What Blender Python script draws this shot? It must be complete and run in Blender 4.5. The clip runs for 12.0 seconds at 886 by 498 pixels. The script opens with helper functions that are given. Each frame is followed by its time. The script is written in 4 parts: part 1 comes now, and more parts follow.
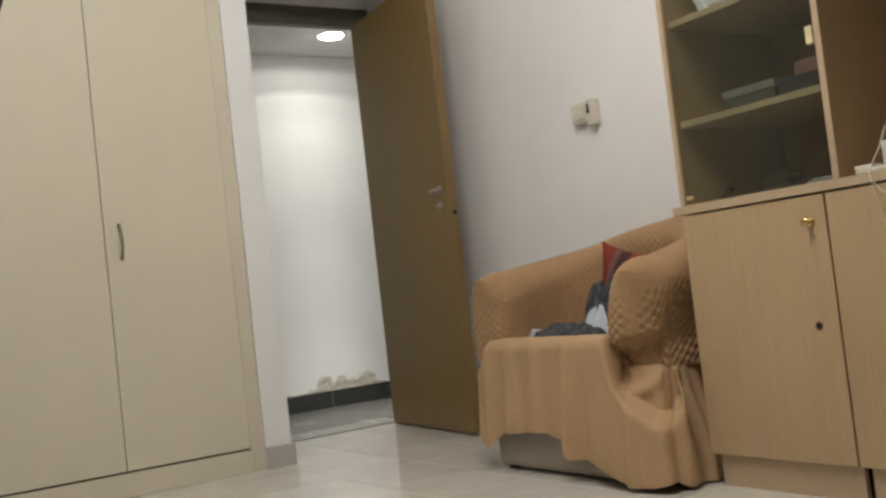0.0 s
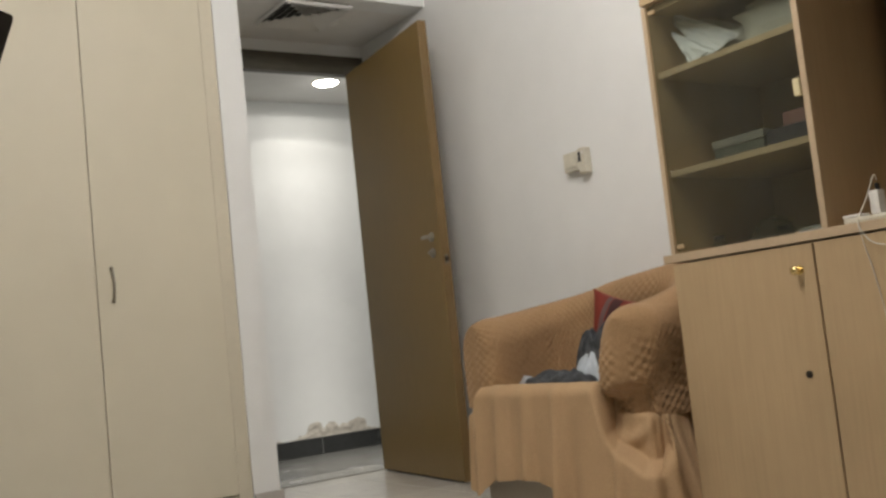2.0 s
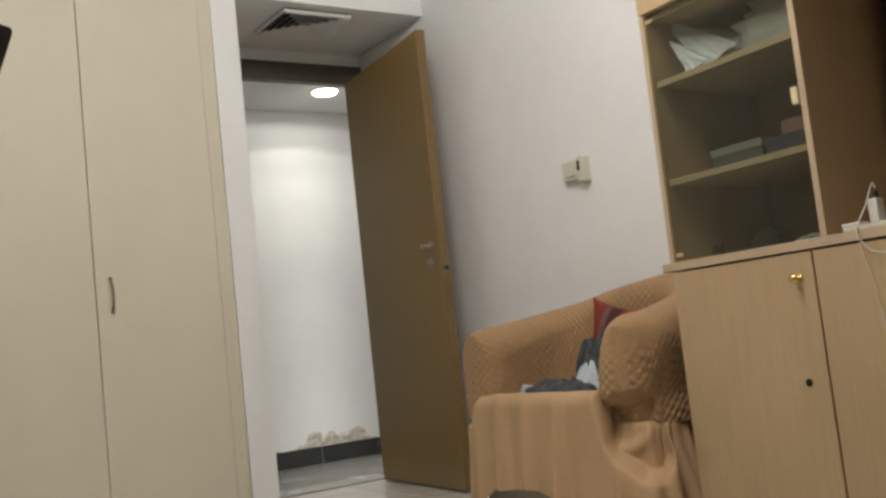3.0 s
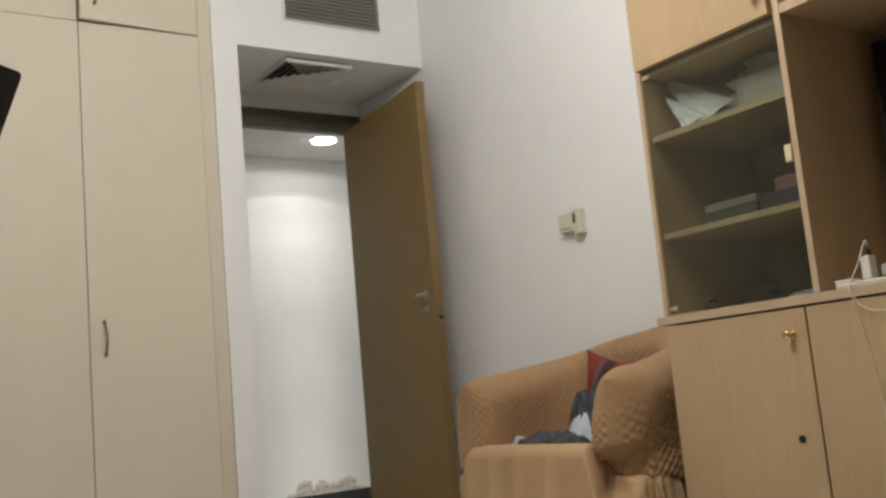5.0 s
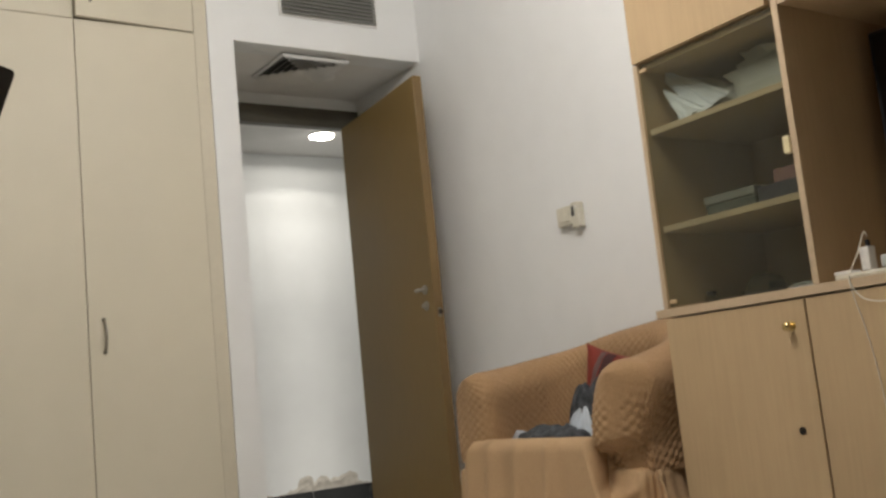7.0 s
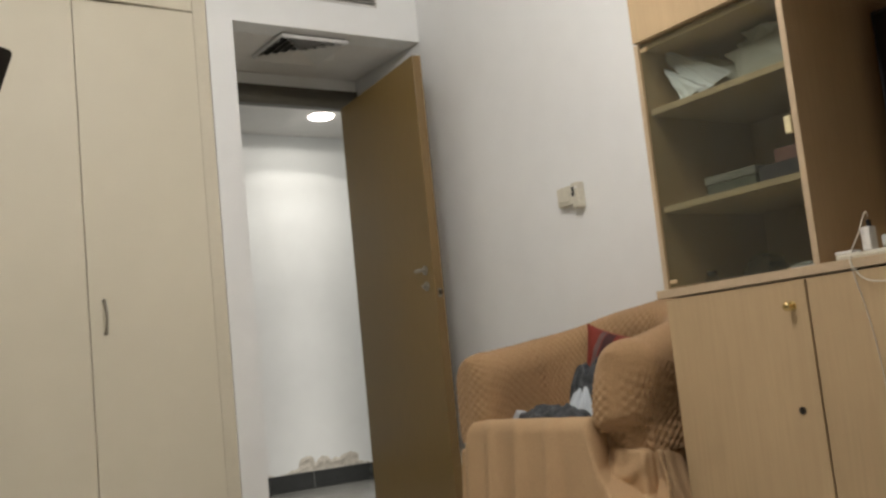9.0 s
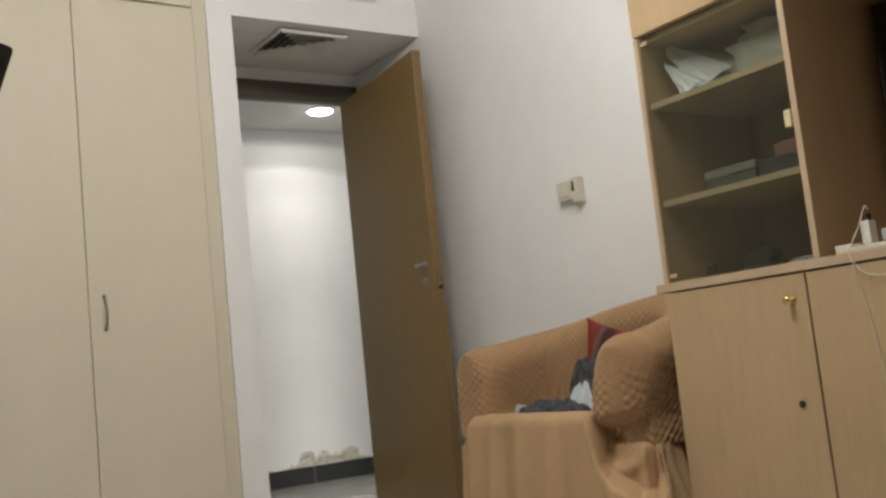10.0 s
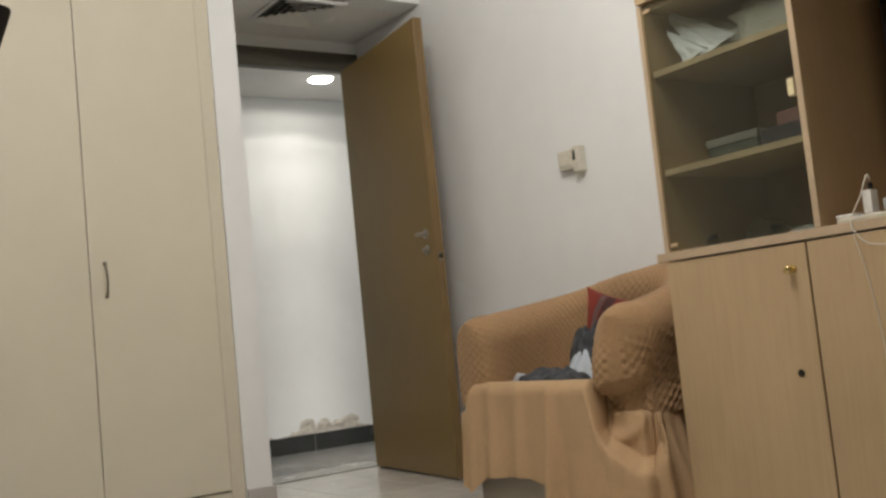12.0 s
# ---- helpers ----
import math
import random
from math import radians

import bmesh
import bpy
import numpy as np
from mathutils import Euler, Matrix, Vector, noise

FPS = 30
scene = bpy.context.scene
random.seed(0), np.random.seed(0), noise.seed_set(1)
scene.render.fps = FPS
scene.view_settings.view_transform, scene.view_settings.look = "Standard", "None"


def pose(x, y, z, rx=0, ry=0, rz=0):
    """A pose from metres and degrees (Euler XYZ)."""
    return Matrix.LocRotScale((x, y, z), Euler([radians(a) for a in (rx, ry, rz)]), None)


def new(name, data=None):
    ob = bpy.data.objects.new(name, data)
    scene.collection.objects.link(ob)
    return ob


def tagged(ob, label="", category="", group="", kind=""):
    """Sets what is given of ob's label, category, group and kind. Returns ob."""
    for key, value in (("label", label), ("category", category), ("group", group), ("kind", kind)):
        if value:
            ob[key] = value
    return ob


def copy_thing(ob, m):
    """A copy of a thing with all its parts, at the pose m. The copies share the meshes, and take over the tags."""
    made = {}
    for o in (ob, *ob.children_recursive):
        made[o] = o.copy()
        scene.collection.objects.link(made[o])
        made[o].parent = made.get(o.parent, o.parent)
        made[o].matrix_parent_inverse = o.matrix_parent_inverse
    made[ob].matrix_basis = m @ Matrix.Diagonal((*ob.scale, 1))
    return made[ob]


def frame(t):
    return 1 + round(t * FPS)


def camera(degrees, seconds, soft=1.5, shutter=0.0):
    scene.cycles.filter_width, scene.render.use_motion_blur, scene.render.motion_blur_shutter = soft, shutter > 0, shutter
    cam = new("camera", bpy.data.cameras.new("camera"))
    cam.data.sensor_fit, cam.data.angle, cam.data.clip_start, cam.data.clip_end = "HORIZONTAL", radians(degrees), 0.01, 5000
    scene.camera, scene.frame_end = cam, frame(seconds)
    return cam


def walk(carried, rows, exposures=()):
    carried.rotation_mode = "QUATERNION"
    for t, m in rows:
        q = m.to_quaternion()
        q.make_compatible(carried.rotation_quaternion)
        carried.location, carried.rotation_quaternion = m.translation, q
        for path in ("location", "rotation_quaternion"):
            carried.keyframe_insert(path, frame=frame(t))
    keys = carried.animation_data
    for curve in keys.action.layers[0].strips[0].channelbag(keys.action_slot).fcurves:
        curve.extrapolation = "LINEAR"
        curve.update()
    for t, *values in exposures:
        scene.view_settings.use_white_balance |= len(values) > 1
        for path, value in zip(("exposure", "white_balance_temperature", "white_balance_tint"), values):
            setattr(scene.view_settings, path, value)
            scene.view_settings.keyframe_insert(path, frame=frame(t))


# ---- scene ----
# x runs along the door wall, y towards it, z up; the eye stands near x = 0, y = 0.
cam = camera(47.87, 12.0, soft=2.7)
PATH = [
    (0, pose(0.0157, 0.0196, 0.6237, 92.629, 6.499, -32.774)),
    (0.1, pose(0.0160, 0.0174, 0.6237, 92.597, 6.411, -32.771)),
    (0.2, pose(0.0163, 0.0152, 0.6237, 92.642, 6.477, -32.781)),
    (0.3, pose(0.0166, 0.0129, 0.6238, 92.907, 6.682, -32.750)),
    (0.4, pose(0.0169, 0.0107, 0.6238, 93.442, 6.747, -32.759)),
    (0.5, pose(0.0171, 0.0085, 0.6237, 94.323, 7.030, -32.808)),
    (0.6, pose(0.0158, 0.0080, 0.6237, 94.933, 6.966, -32.856)),
    (0.7, pose(0.0145, 0.0075, 0.6238, 94.711, 6.536, -32.854)),
    (0.8, pose(0.0131, 0.0071, 0.6238, 94.732, 6.543, -32.923)),
    (0.9, pose(0.0118, 0.0066, 0.6239, 95.361, 6.596, -32.975)),
    (1, pose(0.0105, 0.0060, 0.6239, 96.093, 6.544, -33.039)),
    (1.1, pose(0.0098, 0.0056, 0.6233, 96.536, 6.323, -33.067)),
    (1.2, pose(0.0090, 0.0051, 0.6228, 96.627, 6.285, -33.115)),
    (1.3, pose(0.0084, 0.0048, 0.6223, 96.802, 6.294, -33.144)),
    (1.4, pose(0.0077, 0.0043, 0.6217, 97.056, 6.258, -33.193)),
    (1.5, pose(0.0070, 0.0039, 0.6211, 97.154, 6.385, -33.241)),
    (1.6, pose(0.0075, 0.0051, 0.6211, 97.096, 6.174, -33.264)),
    (1.7, pose(0.0081, 0.0064, 0.6212, 96.867, 6.174, -33.270)),
    (1.8, pose(0.0087, 0.0077, 0.6213, 96.423, 6.031, -33.286)),
    (1.9, pose(0.0093, 0.0089, 0.6214, 95.749, 6.038, -33.261)),
    (2, pose(0.0098, 0.0102, 0.6215, 95.240, 6.053, -33.255)),
    (2.1, pose(0.0097, 0.0101, 0.6222, 94.705, 5.998, -33.258)),
    (2.2, pose(0.0095, 0.0101, 0.6228, 94.364, 5.909, -33.252)),
    (2.3, pose(0.0093, 0.0101, 0.6235, 94.272, 6.060, -33.245)),
    (2.4, pose(0.0091, 0.0100, 0.6242, 94.521, 6.068, -33.247)),
    (2.5, pose(0.0089, 0.0100, 0.6249, 95.190, 6.121, -33.282)),
    (2.6, pose(0.0091, 0.0098, 0.6248, 95.846, 6.175, -33.314)),
    (2.7, pose(0.0093, 0.0097, 0.6247, 95.917, 6.172, -33.280)),
    (2.8, pose(0.0095, 0.0095, 0.6246, 95.149, 6.026, -33.256)),
    (2.9, pose(0.0097, 0.0093, 0.6245, 94.791, 6.026, -33.251)),
    (3, pose(0.0099, 0.0092, 0.6244, 95.710, 6.239, -33.277)),
    (3.1, pose(0.0090, 0.0073, 0.6238, 96.656, 5.929, -33.336)),
    (3.2, pose(0.0081, 0.0054, 0.6232, 96.828, 5.734, -33.327)),
    (3.3, pose(0.0072, 0.0035, 0.6226, 96.921, 5.775, -33.300)),
    (3.4, pose(0.0063, 0.0016, 0.6220, 97.659, 6.301, -33.385)),
    (3.5, pose(0.0054, -0.0003, 0.6214, 98.239, 6.066, -33.478)),
    (3.6, pose(0.0051, -0.0003, 0.6214, 98.011, 5.540, -33.484)),
    (3.7, pose(0.0049, -0.0003, 0.6214, 98.160, 5.682, -33.476)),
    (5.3, pose(0.0007, -0.0002, 0.6216, 98.673, 5.173, -33.707)),
    (5.5, pose(0.0002, -0.0002, 0.6216, 99.017, 5.475, -33.749)),
    (5.7, pose(0.0022, 0.0005, 0.6219, 98.959, 5.469, -33.715)),
    (6, pose(0.0053, 0.0015, 0.6223, 98.576, 5.541, -33.688)),
    (6.2, pose(0.0046, 0.0016, 0.6226, 98.526, 5.475, -33.696)),
    (6.5, pose(0.0036, 0.0019, 0.6229, 98.427, 5.632, -33.685)),
    (6.7, pose(0.0046, 0.0021, 0.6229, 98.310, 5.619, -33.674)),
    (7, pose(0.0062, 0.0024, 0.6230, 98.211, 5.700, -33.650)),
    (7.2, pose(0.0065, 0.0029, 0.6224, 98.079, 5.657, -33.639)),
    (7.5, pose(0.0070, 0.0036, 0.6215, 97.933, 5.755, -33.637)),
    (7.7, pose(0.0070, 0.0039, 0.6218, 97.768, 5.744, -33.619)),
    (9.3, pose(0.0074, 0.0063, 0.6243, 97.022, 5.913, -33.644)),
    (9.5, pose(0.0075, 0.0066, 0.6246, 96.970, 5.981, -33.639)),
    (9.7, pose(0.0065, 0.0062, 0.6246, 96.901, 5.869, -33.659)),
    (10, pose(0.0049, 0.0055, 0.6246, 96.785, 5.947, -33.661)),
    (10.2, pose(0.0055, 0.0061, 0.6241, 96.665, 5.817, -33.659)),
    (10.5, pose(0.0064, 0.0070, 0.6235, 96.493, 5.898, -33.646)),
    (10.7, pose(0.0066, 0.0065, 0.6234, 96.401, 5.760, -33.652)),
    (10.9, pose(0.0068, 0.0060, 0.6233, 96.205, 5.760, -33.658)),
    (11, pose(0.0069, 0.0057, 0.6233, 96.143, 5.874, -33.640)),
    (11.1, pose(0.0061, 0.0064, 0.6232, 95.994, 5.806, -33.667)),
    (11.2, pose(0.0054, 0.0071, 0.6232, 95.576, 5.803, -33.624)),
    (11.3, pose(0.0047, 0.0078, 0.6232, 95.181, 5.613, -33.654)),
    (11.4, pose(0.0040, 0.0084, 0.6232, 95.147, 5.708, -33.693)),
    (11.5, pose(0.0033, 0.0091, 0.6232, 94.981, 5.869, -33.722)),
    (11.6, pose(0.0037, 0.0091, 0.6224, 94.571, 5.605, -33.710)),
    (11.8, pose(0.0045, 0.0091, 0.6210, 94.582, 5.445, -33.693)),
    (12, pose(0.0053, 0.0090, 0.6196, 95.064, 5.725, -33.675)),
]
walk(cam, PATH)

# ---- light ----
world = bpy.data.worlds.new("night")
world.use_nodes = True
world.node_tree.nodes["Background"].inputs["Color"].default_value = (0.5, 0.6, 0.8, 1)
world.node_tree.nodes["Background"].inputs["Strength"].default_value = 0.02
scene.world = world
scene.view_settings.exposure = 0.0


LAMP = (0.98, 1.66, 2.63)                      # middle of a long tube lamp that runs along x
for k in (-0.48, -0.16, 0.16, 0.48):
    tube_light = bpy.data.lights.new("tube_lamp", "POINT")
    tube_light.energy, tube_light.color, tube_light.shadow_soft_size = 27.6, (1.0, 0.956, 0.908), 0.10
    new("tube_lamp", tube_light).matrix_world = pose(LAMP[0] + k, LAMP[1], LAMP[2])
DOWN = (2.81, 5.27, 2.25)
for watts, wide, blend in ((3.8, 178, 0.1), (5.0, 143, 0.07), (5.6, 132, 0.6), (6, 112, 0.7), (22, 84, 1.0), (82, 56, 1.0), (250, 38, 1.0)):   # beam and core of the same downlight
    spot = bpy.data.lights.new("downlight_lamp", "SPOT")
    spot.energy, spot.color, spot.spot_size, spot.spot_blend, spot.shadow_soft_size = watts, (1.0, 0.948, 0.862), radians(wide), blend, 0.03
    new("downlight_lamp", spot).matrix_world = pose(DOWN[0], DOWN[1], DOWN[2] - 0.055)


# ---- materials ----
def shade(name, colour, rough=0.5, metal=0.0, var=0.10, scale=3.0, grain=60.0, grain_var=0.06, bump=0.08, bump_scale=250.0,
          stretch=(1, 1, 1), spec=0.5, rough_var=0.08, coat=0.0, tint=None, piece=0.0, sheen=0.0):
    """A surface with broad mottling, a finer grain and a fine relief. stretch: the grain's frequency by axis."""
    m = bpy.data.materials.new(name)
    m.use_nodes = True
    t = m.node_tree
    p = t.nodes["Principled BSDF"]
    link = t.links.new
    co = t.nodes.new("ShaderNodeTexCoord")
    vec = co.outputs["Object"]
    info = t.nodes.new("ShaderNodeObjectInfo")
    if piece:
        sh = t.nodes.new("ShaderNodeVectorMath")
        sh.operation = "MULTIPLY_ADD"
        comb = t.nodes.new("ShaderNodeCombineXYZ")
        for k in range(3):
            link(info.outputs["Random"], comb.inputs[k])
        sh.inputs[1].default_value = (37, 53, 71)
        link(comb.outputs[0], sh.inputs[0])
        link(vec, sh.inputs[2])
        vec = sh.outputs[0]
    mp = t.nodes.new("ShaderNodeMapping")
    mp.inputs["Scale"].default_value = stretch
    link(vec, mp.inputs["Vector"])
    broad = t.nodes.new("ShaderNodeTexNoise")
    broad.inputs["Scale"].default_value, broad.inputs["Detail"].default_value = scale, 5
    link(vec, broad.inputs["Vector"])
    fine = t.nodes.new("ShaderNodeTexNoise")
    fine.inputs["Scale"].default_value, fine.inputs["Detail"].default_value = grain, 4
    link(mp.outputs[0], fine.inputs["Vector"])
    a = t.nodes.new("ShaderNodeMapRange")
    a.inputs[1].default_value, a.inputs[2].default_value = 0.3, 0.7
    a.inputs[3].default_value, a.inputs[4].default_value = 1 - var, 1 + var
    link(broad.outputs["Fac"], a.inputs[0])
    b = t.nodes.new("ShaderNodeMapRange")
    b.inputs[1].default_value, b.inputs[2].default_value = 0.3, 0.7
    b.inputs[3].default_value, b.inputs[4].default_value = 1 - grain_var, 1 + grain_var
    link(fine.outputs["Fac"], b.inputs[0])
    mul = t.nodes.new("ShaderNodeMath")
    mul.operation = "MULTIPLY"
    link(a.outputs[0], mul.inputs[0])
    link(b.outputs[0], mul.inputs[1])
    last = mul.outputs[0]
    if piece:
        c = t.nodes.new("ShaderNodeMapRange")
        c.inputs[3].default_value, c.inputs[4].default_value = 1 - piece, 1 + piece
        link(info.outputs["Random"], c.inputs[0])
        mul2 = t.nodes.new("ShaderNodeMath")
        mul2.operation = "MULTIPLY"
        link(last, mul2.inputs[0])
        link(c.outputs[0], mul2.inputs[1])
        last = mul2.outputs[0]
    base = t.nodes.new("ShaderNodeMix")
    base.data_type = "RGBA"
    base.inputs[6].default_value = (*colour, 1)
    base.inputs[7].default_value = (*(tint or colour), 1)
    link(broad.outputs["Fac"], base.inputs[0])
    sc = t.nodes.new("ShaderNodeVectorMath")
    sc.operation = "SCALE"
    link(base.outputs[2], sc.inputs[0])
    link(last, sc.inputs["Scale"])
    link(sc.outputs[0], p.inputs["Base Color"])
    r = t.nodes.new("ShaderNodeMapRange")
    r.inputs[1].default_value, r.inputs[2].default_value = 0.3, 0.7
    r.inputs[3].default_value, r.inputs[4].default_value = max(rough - rough_var, 0.02), min(rough + rough_var, 1)
    link(broad.outputs["Fac"], r.inputs[0])
    link(r.outputs[0], p.inputs["Roughness"])
    p.inputs["Metallic"].default_value = metal
    p.inputs["Specular IOR Level"].default_value = spec
    p.inputs["Coat Weight"].default_value = coat
    if sheen:
        p.inputs["Sheen Weight"].default_value, p.inputs["Sheen Roughness"].default_value = sheen, 0.5
    if bump:
        bn = t.nodes.new("ShaderNodeTexNoise")
        bn.inputs["Scale"].default_value, bn.inputs["Detail"].default_value = bump_scale, 3
        link(mp.outputs[0], bn.inputs["Vector"])
        bp = t.nodes.new("ShaderNodeBump")
        bp.inputs["Strength"].default_value, bp.inputs["Distance"].default_value = bump, 0.003
        link(bn.outputs["Fac"], bp.inputs["Height"])
        link(bp.outputs[0], p.inputs["Normal"])
    return m


def glow(name, colour, strength):
    m = bpy.data.materials.new(name)
    m.use_nodes = True
    p = m.node_tree.nodes["Principled BSDF"]
    p.inputs["Base Color"].default_value = (0.8, 0.8, 0.8, 1)
    p.inputs["Emission Color"].default_value, p.inputs["Emission Strength"].default_value = (*colour, 1), strength
    return m


def pane(name, colour):
    """Thin tinted glass: clear passage with a mirror-like sheen that grows at grazing angles and a trace of dust."""
    m = bpy.data.materials.new(name)
    m.use_nodes = True
    t = m.node_tree
    t.nodes.remove(t.nodes["Principled BSDF"])
    tr, gl = t.nodes.new("ShaderNodeBsdfTransparent"), t.nodes.new("ShaderNodeBsdfGlossy")
    fr, mx = t.nodes.new("ShaderNodeLayerWeight"), t.nodes.new("ShaderNodeMixShader")
    pw = t.nodes.new("ShaderNodeMath")
    ad = t.nodes.new("ShaderNodeMath")
    pw.operation, pw.inputs[1].default_value = "POWER", 5
    ad.operation, ad.inputs[1].default_value, ad.inputs[2].default_value = "MULTIPLY_ADD", 0.95, 0.045
    tr.inputs["Color"].default_value = (*colour, 1)
    gl.inputs["Roughness"].default_value = 0.03
    fr.inputs["Blend"].default_value = 0.5
    t.links.new(fr.outputs["Facing"], pw.inputs[0])
    t.links.new(pw.outputs[0], ad.inputs[0])
    t.links.new(ad.outputs[0], mx.inputs[0])
    t.links.new(tr.outputs[0], mx.inputs[1])
    t.links.new(gl.outputs[0], mx.inputs[2])
    df, dust, ns, mr = t.nodes.new("ShaderNodeBsdfDiffuse"), t.nodes.new("ShaderNodeMixShader"), t.nodes.new("ShaderNodeTexNoise"), t.nodes.new("ShaderNodeMapRange")
    df.inputs["Color"].default_value = (0.6, 0.6, 0.57, 1)
    ns.inputs["Scale"].default_value = 9
    mr.inputs[1].default_value, mr.inputs[2].default_value, mr.inputs[3].default_value, mr.inputs[4].default_value = 0.3, 0.7, 0.002, 0.020
    t.links.new(ns.outputs["Fac"], mr.inputs[0])
    t.links.new(mr.outputs[0], dust.inputs[0])
    t.links.new(mx.outputs[0], dust.inputs[1])
    t.links.new(df.outputs[0], dust.inputs[2])
    t.links.new(dust.outputs[0], t.nodes["Material Output"].inputs["Surface"])
    return m


WALL = shade("white_wall_paint", (0.822, 0.835, 0.832), 0.6, var=0.02, scale=1.3, grain=9, grain_var=0.012, bump=0.10, bump_scale=160, spec=0.35)
CEIL = shade("white_ceiling_paint", (0.80, 0.79, 0.77), 0.8, var=0.03, scale=2, grain=14, grain_var=0.02, bump=0.10, bump_scale=120, spec=0.2)
CREAM = shade("cream_laminate", (0.654, 0.608, 0.486), 0.46, var=0.018, scale=1.6, grain=7, grain_var=0.012, bump=0.02, bump_scale=300, spec=0.32)
CREAM_EDGE = shade("cream_frame", (0.634, 0.588, 0.472), 0.5, var=0.03, scale=3, grain=40, grain_var=0.02, bump=0.03, bump_scale=300, spec=0.4)
# for the walls out of view: dark, so they throw back less light
REAR = shade("low_bounce_beige", (0.34, 0.31, 0.27), 0.8, var=0.05, scale=1.5, bump=0.08, bump_scale=150)
GAP_SHADE = shade("carcass_gap_shade", (0.30, 0.26, 0.18), 0.8, var=0.05, bump=0)
BEECH = shade("beech_laminate", (0.460, 0.334, 0.193), 0.45, var=0.05, scale=3.0, grain=15, grain_var=0.042, bump=0.03, bump_scale=60, stretch=(7, 7, 0.35), spec=0.38, tint=(0.495, 0.362, 0.212))
BEECH_EDGE = shade("beech_edge_band", (0.51, 0.39, 0.26), 0.45, var=0.05, scale=5, grain=60, grain_var=0.05, bump=0.03, spec=0.4)
VENEER = shade("brown_door_veneer", (0.232, 0.153, 0.052), 0.36, var=0.07, scale=2.0, grain=22, grain_var=0.07, bump=0.05, bump_scale=50, stretch=(8, 8, 0.45), spec=0.45, tint=(0.26, 0.172, 0.061))
LIPPING = shade("light_door_lipping", (0.195, 0.124, 0.048), 0.42, var=0.06, scale=3, grain=20, grain_var=0.1, bump=0.04, bump_scale=60, stretch=(8, 8, 0.5))
FRAME_WOOD = shade("dark_door_frame", (0.086, 0.078, 0.058), 0.5, var=0.12, scale=4, grain=18, grain_var=0.15, bump=0.05, bump_scale=60, stretch=(0.5, 8, 8))
TILE = shade("white_glazed_tile", (0.66, 0.637, 0.583), 0.16, var=0.05, scale=3.5, grain=30, grain_var=0.03, bump=0.02, bump_scale=30, spec=0.6, rough_var=0.05, piece=0.015)
GROUT = shade("grey_grout", (0.62, 0.597, 0.547), 0.9, var=0.15, scale=6, grain=90, grain_var=0.1)
GREY_TILE = shade("grey_corridor_tile", (0.085, 0.085, 0.080), 0.24, var=0.06, scale=4, grain=60, grain_var=0.08, bump=0.01, spec=0.7, rough_var=0.04)
SKIRT_TILE = shade("grey_skirting_tile", (0.47, 0.445, 0.42), 0.35, var=0.05, scale=5, grain=50, grain_var=0.05, bump=0.02)
BLACK_TILE = shade("black_skirting_tile", (0.036, 0.038, 0.038), 0.22, var=0.12, scale=7, grain=80, grain_var=0.1, bump=0.02)
PLASTER = shade("flaking_plaster", (0.52, 0.485, 0.43), 0.95, var=0.16, scale=26, grain=120, grain_var=0.10, bump=0.35, bump_scale=90, spec=0.1)
CHROME = shade("satin_chrome", (0.50, 0.48, 0.44), 0.30, 1.0, var=0.05, bump=0)
BRASS = shade("polished_brass", (0.66, 0.51, 0.24), 0.24, 1.0, var=0.06, scale=20, bump=0)
BRONZE = shade("grey_bronze_metal", (0.25, 0.23, 0.19), 0.38, 0.8, var=0.1, scale=30, bump=0)
BLACK_METAL = shade("dark_lock_metal", (0.035, 0.03, 0.025), 0.35, 0.6, var=0.1, bump=0)
GREY_METAL = shade("grey_vent_metal", (0.285, 0.285, 0.265), 0.5, 0.1, var=0.08, scale=9, grain=60, grain_var=0.05, bump=0.02)
DARK = shade("duct_shade_and_window_dark", (0.055, 0.055, 0.05), 0.8, var=0.1, bump=0)
WHITE_METAL = shade("white_enamel", (0.76, 0.755, 0.73), 0.35, var=0.03, scale=8, grain=50, grain_var=0.02, bump=0.01)
# white enamel lightened for the lit diffuser rim; also the ceiling patch's white
LIT_RIM_PATCH = shade("lit_rim_and_patch_white", (0.86, 0.855, 0.84), 0.35, var=0.02, scale=8, grain=50, grain_var=0.02, bump=0.01)
IVORY = shade("ivory_plastic", (0.66, 0.63, 0.53), 0.4, var=0.03, scale=15, bump=0.01)
WHITE_PLASTIC = shade("white_plastic", (0.78, 0.76, 0.72), 0.35, var=0.02, scale=15, bump=0.01)
YELLOWED = shade("yellowed_plastic", (0.72, 0.62, 0.38), 0.4, var=0.05, scale=30, bump=0.02)
BLACK_PLASTIC = shade("black_plastic", (0.012, 0.012, 0.013), 0.4, var=0.1, scale=9, bump=0.02)
SCREEN = shade("black_screen", (0.006, 0.006, 0.007), 0.12, var=0.05, bump=0)
SMOCK = shade("peach_smocked_fabric", (0.362, 0.227, 0.119), 0.9, var=0.06, scale=6, grain=220, grain_var=0.12, bump=0.25, bump_scale=700, spec=0.12, sheen=0.10, tint=(0.386, 0.246, 0.132))
DRAPE = shade("peach_plain_fabric", (0.490, 0.333, 0.190), 0.85, var=0.05, scale=5, grain=260, grain_var=0.08, bump=0.2, bump_scale=800, spec=0.10, sheen=0.04)
BASE_CLOTH = shade("grey_upholstery", (0.375, 0.335, 0.28), 0.9, var=0.06, scale=6, grain=240, grain_var=0.1, bump=0.2, bump_scale=600, spec=0.1)
RED = shade("red_fabric", (0.19, 0.020, 0.009), 0.75, var=0.15, scale=12, grain=200, grain_var=0.1, bump=0.2, bump_scale=500)
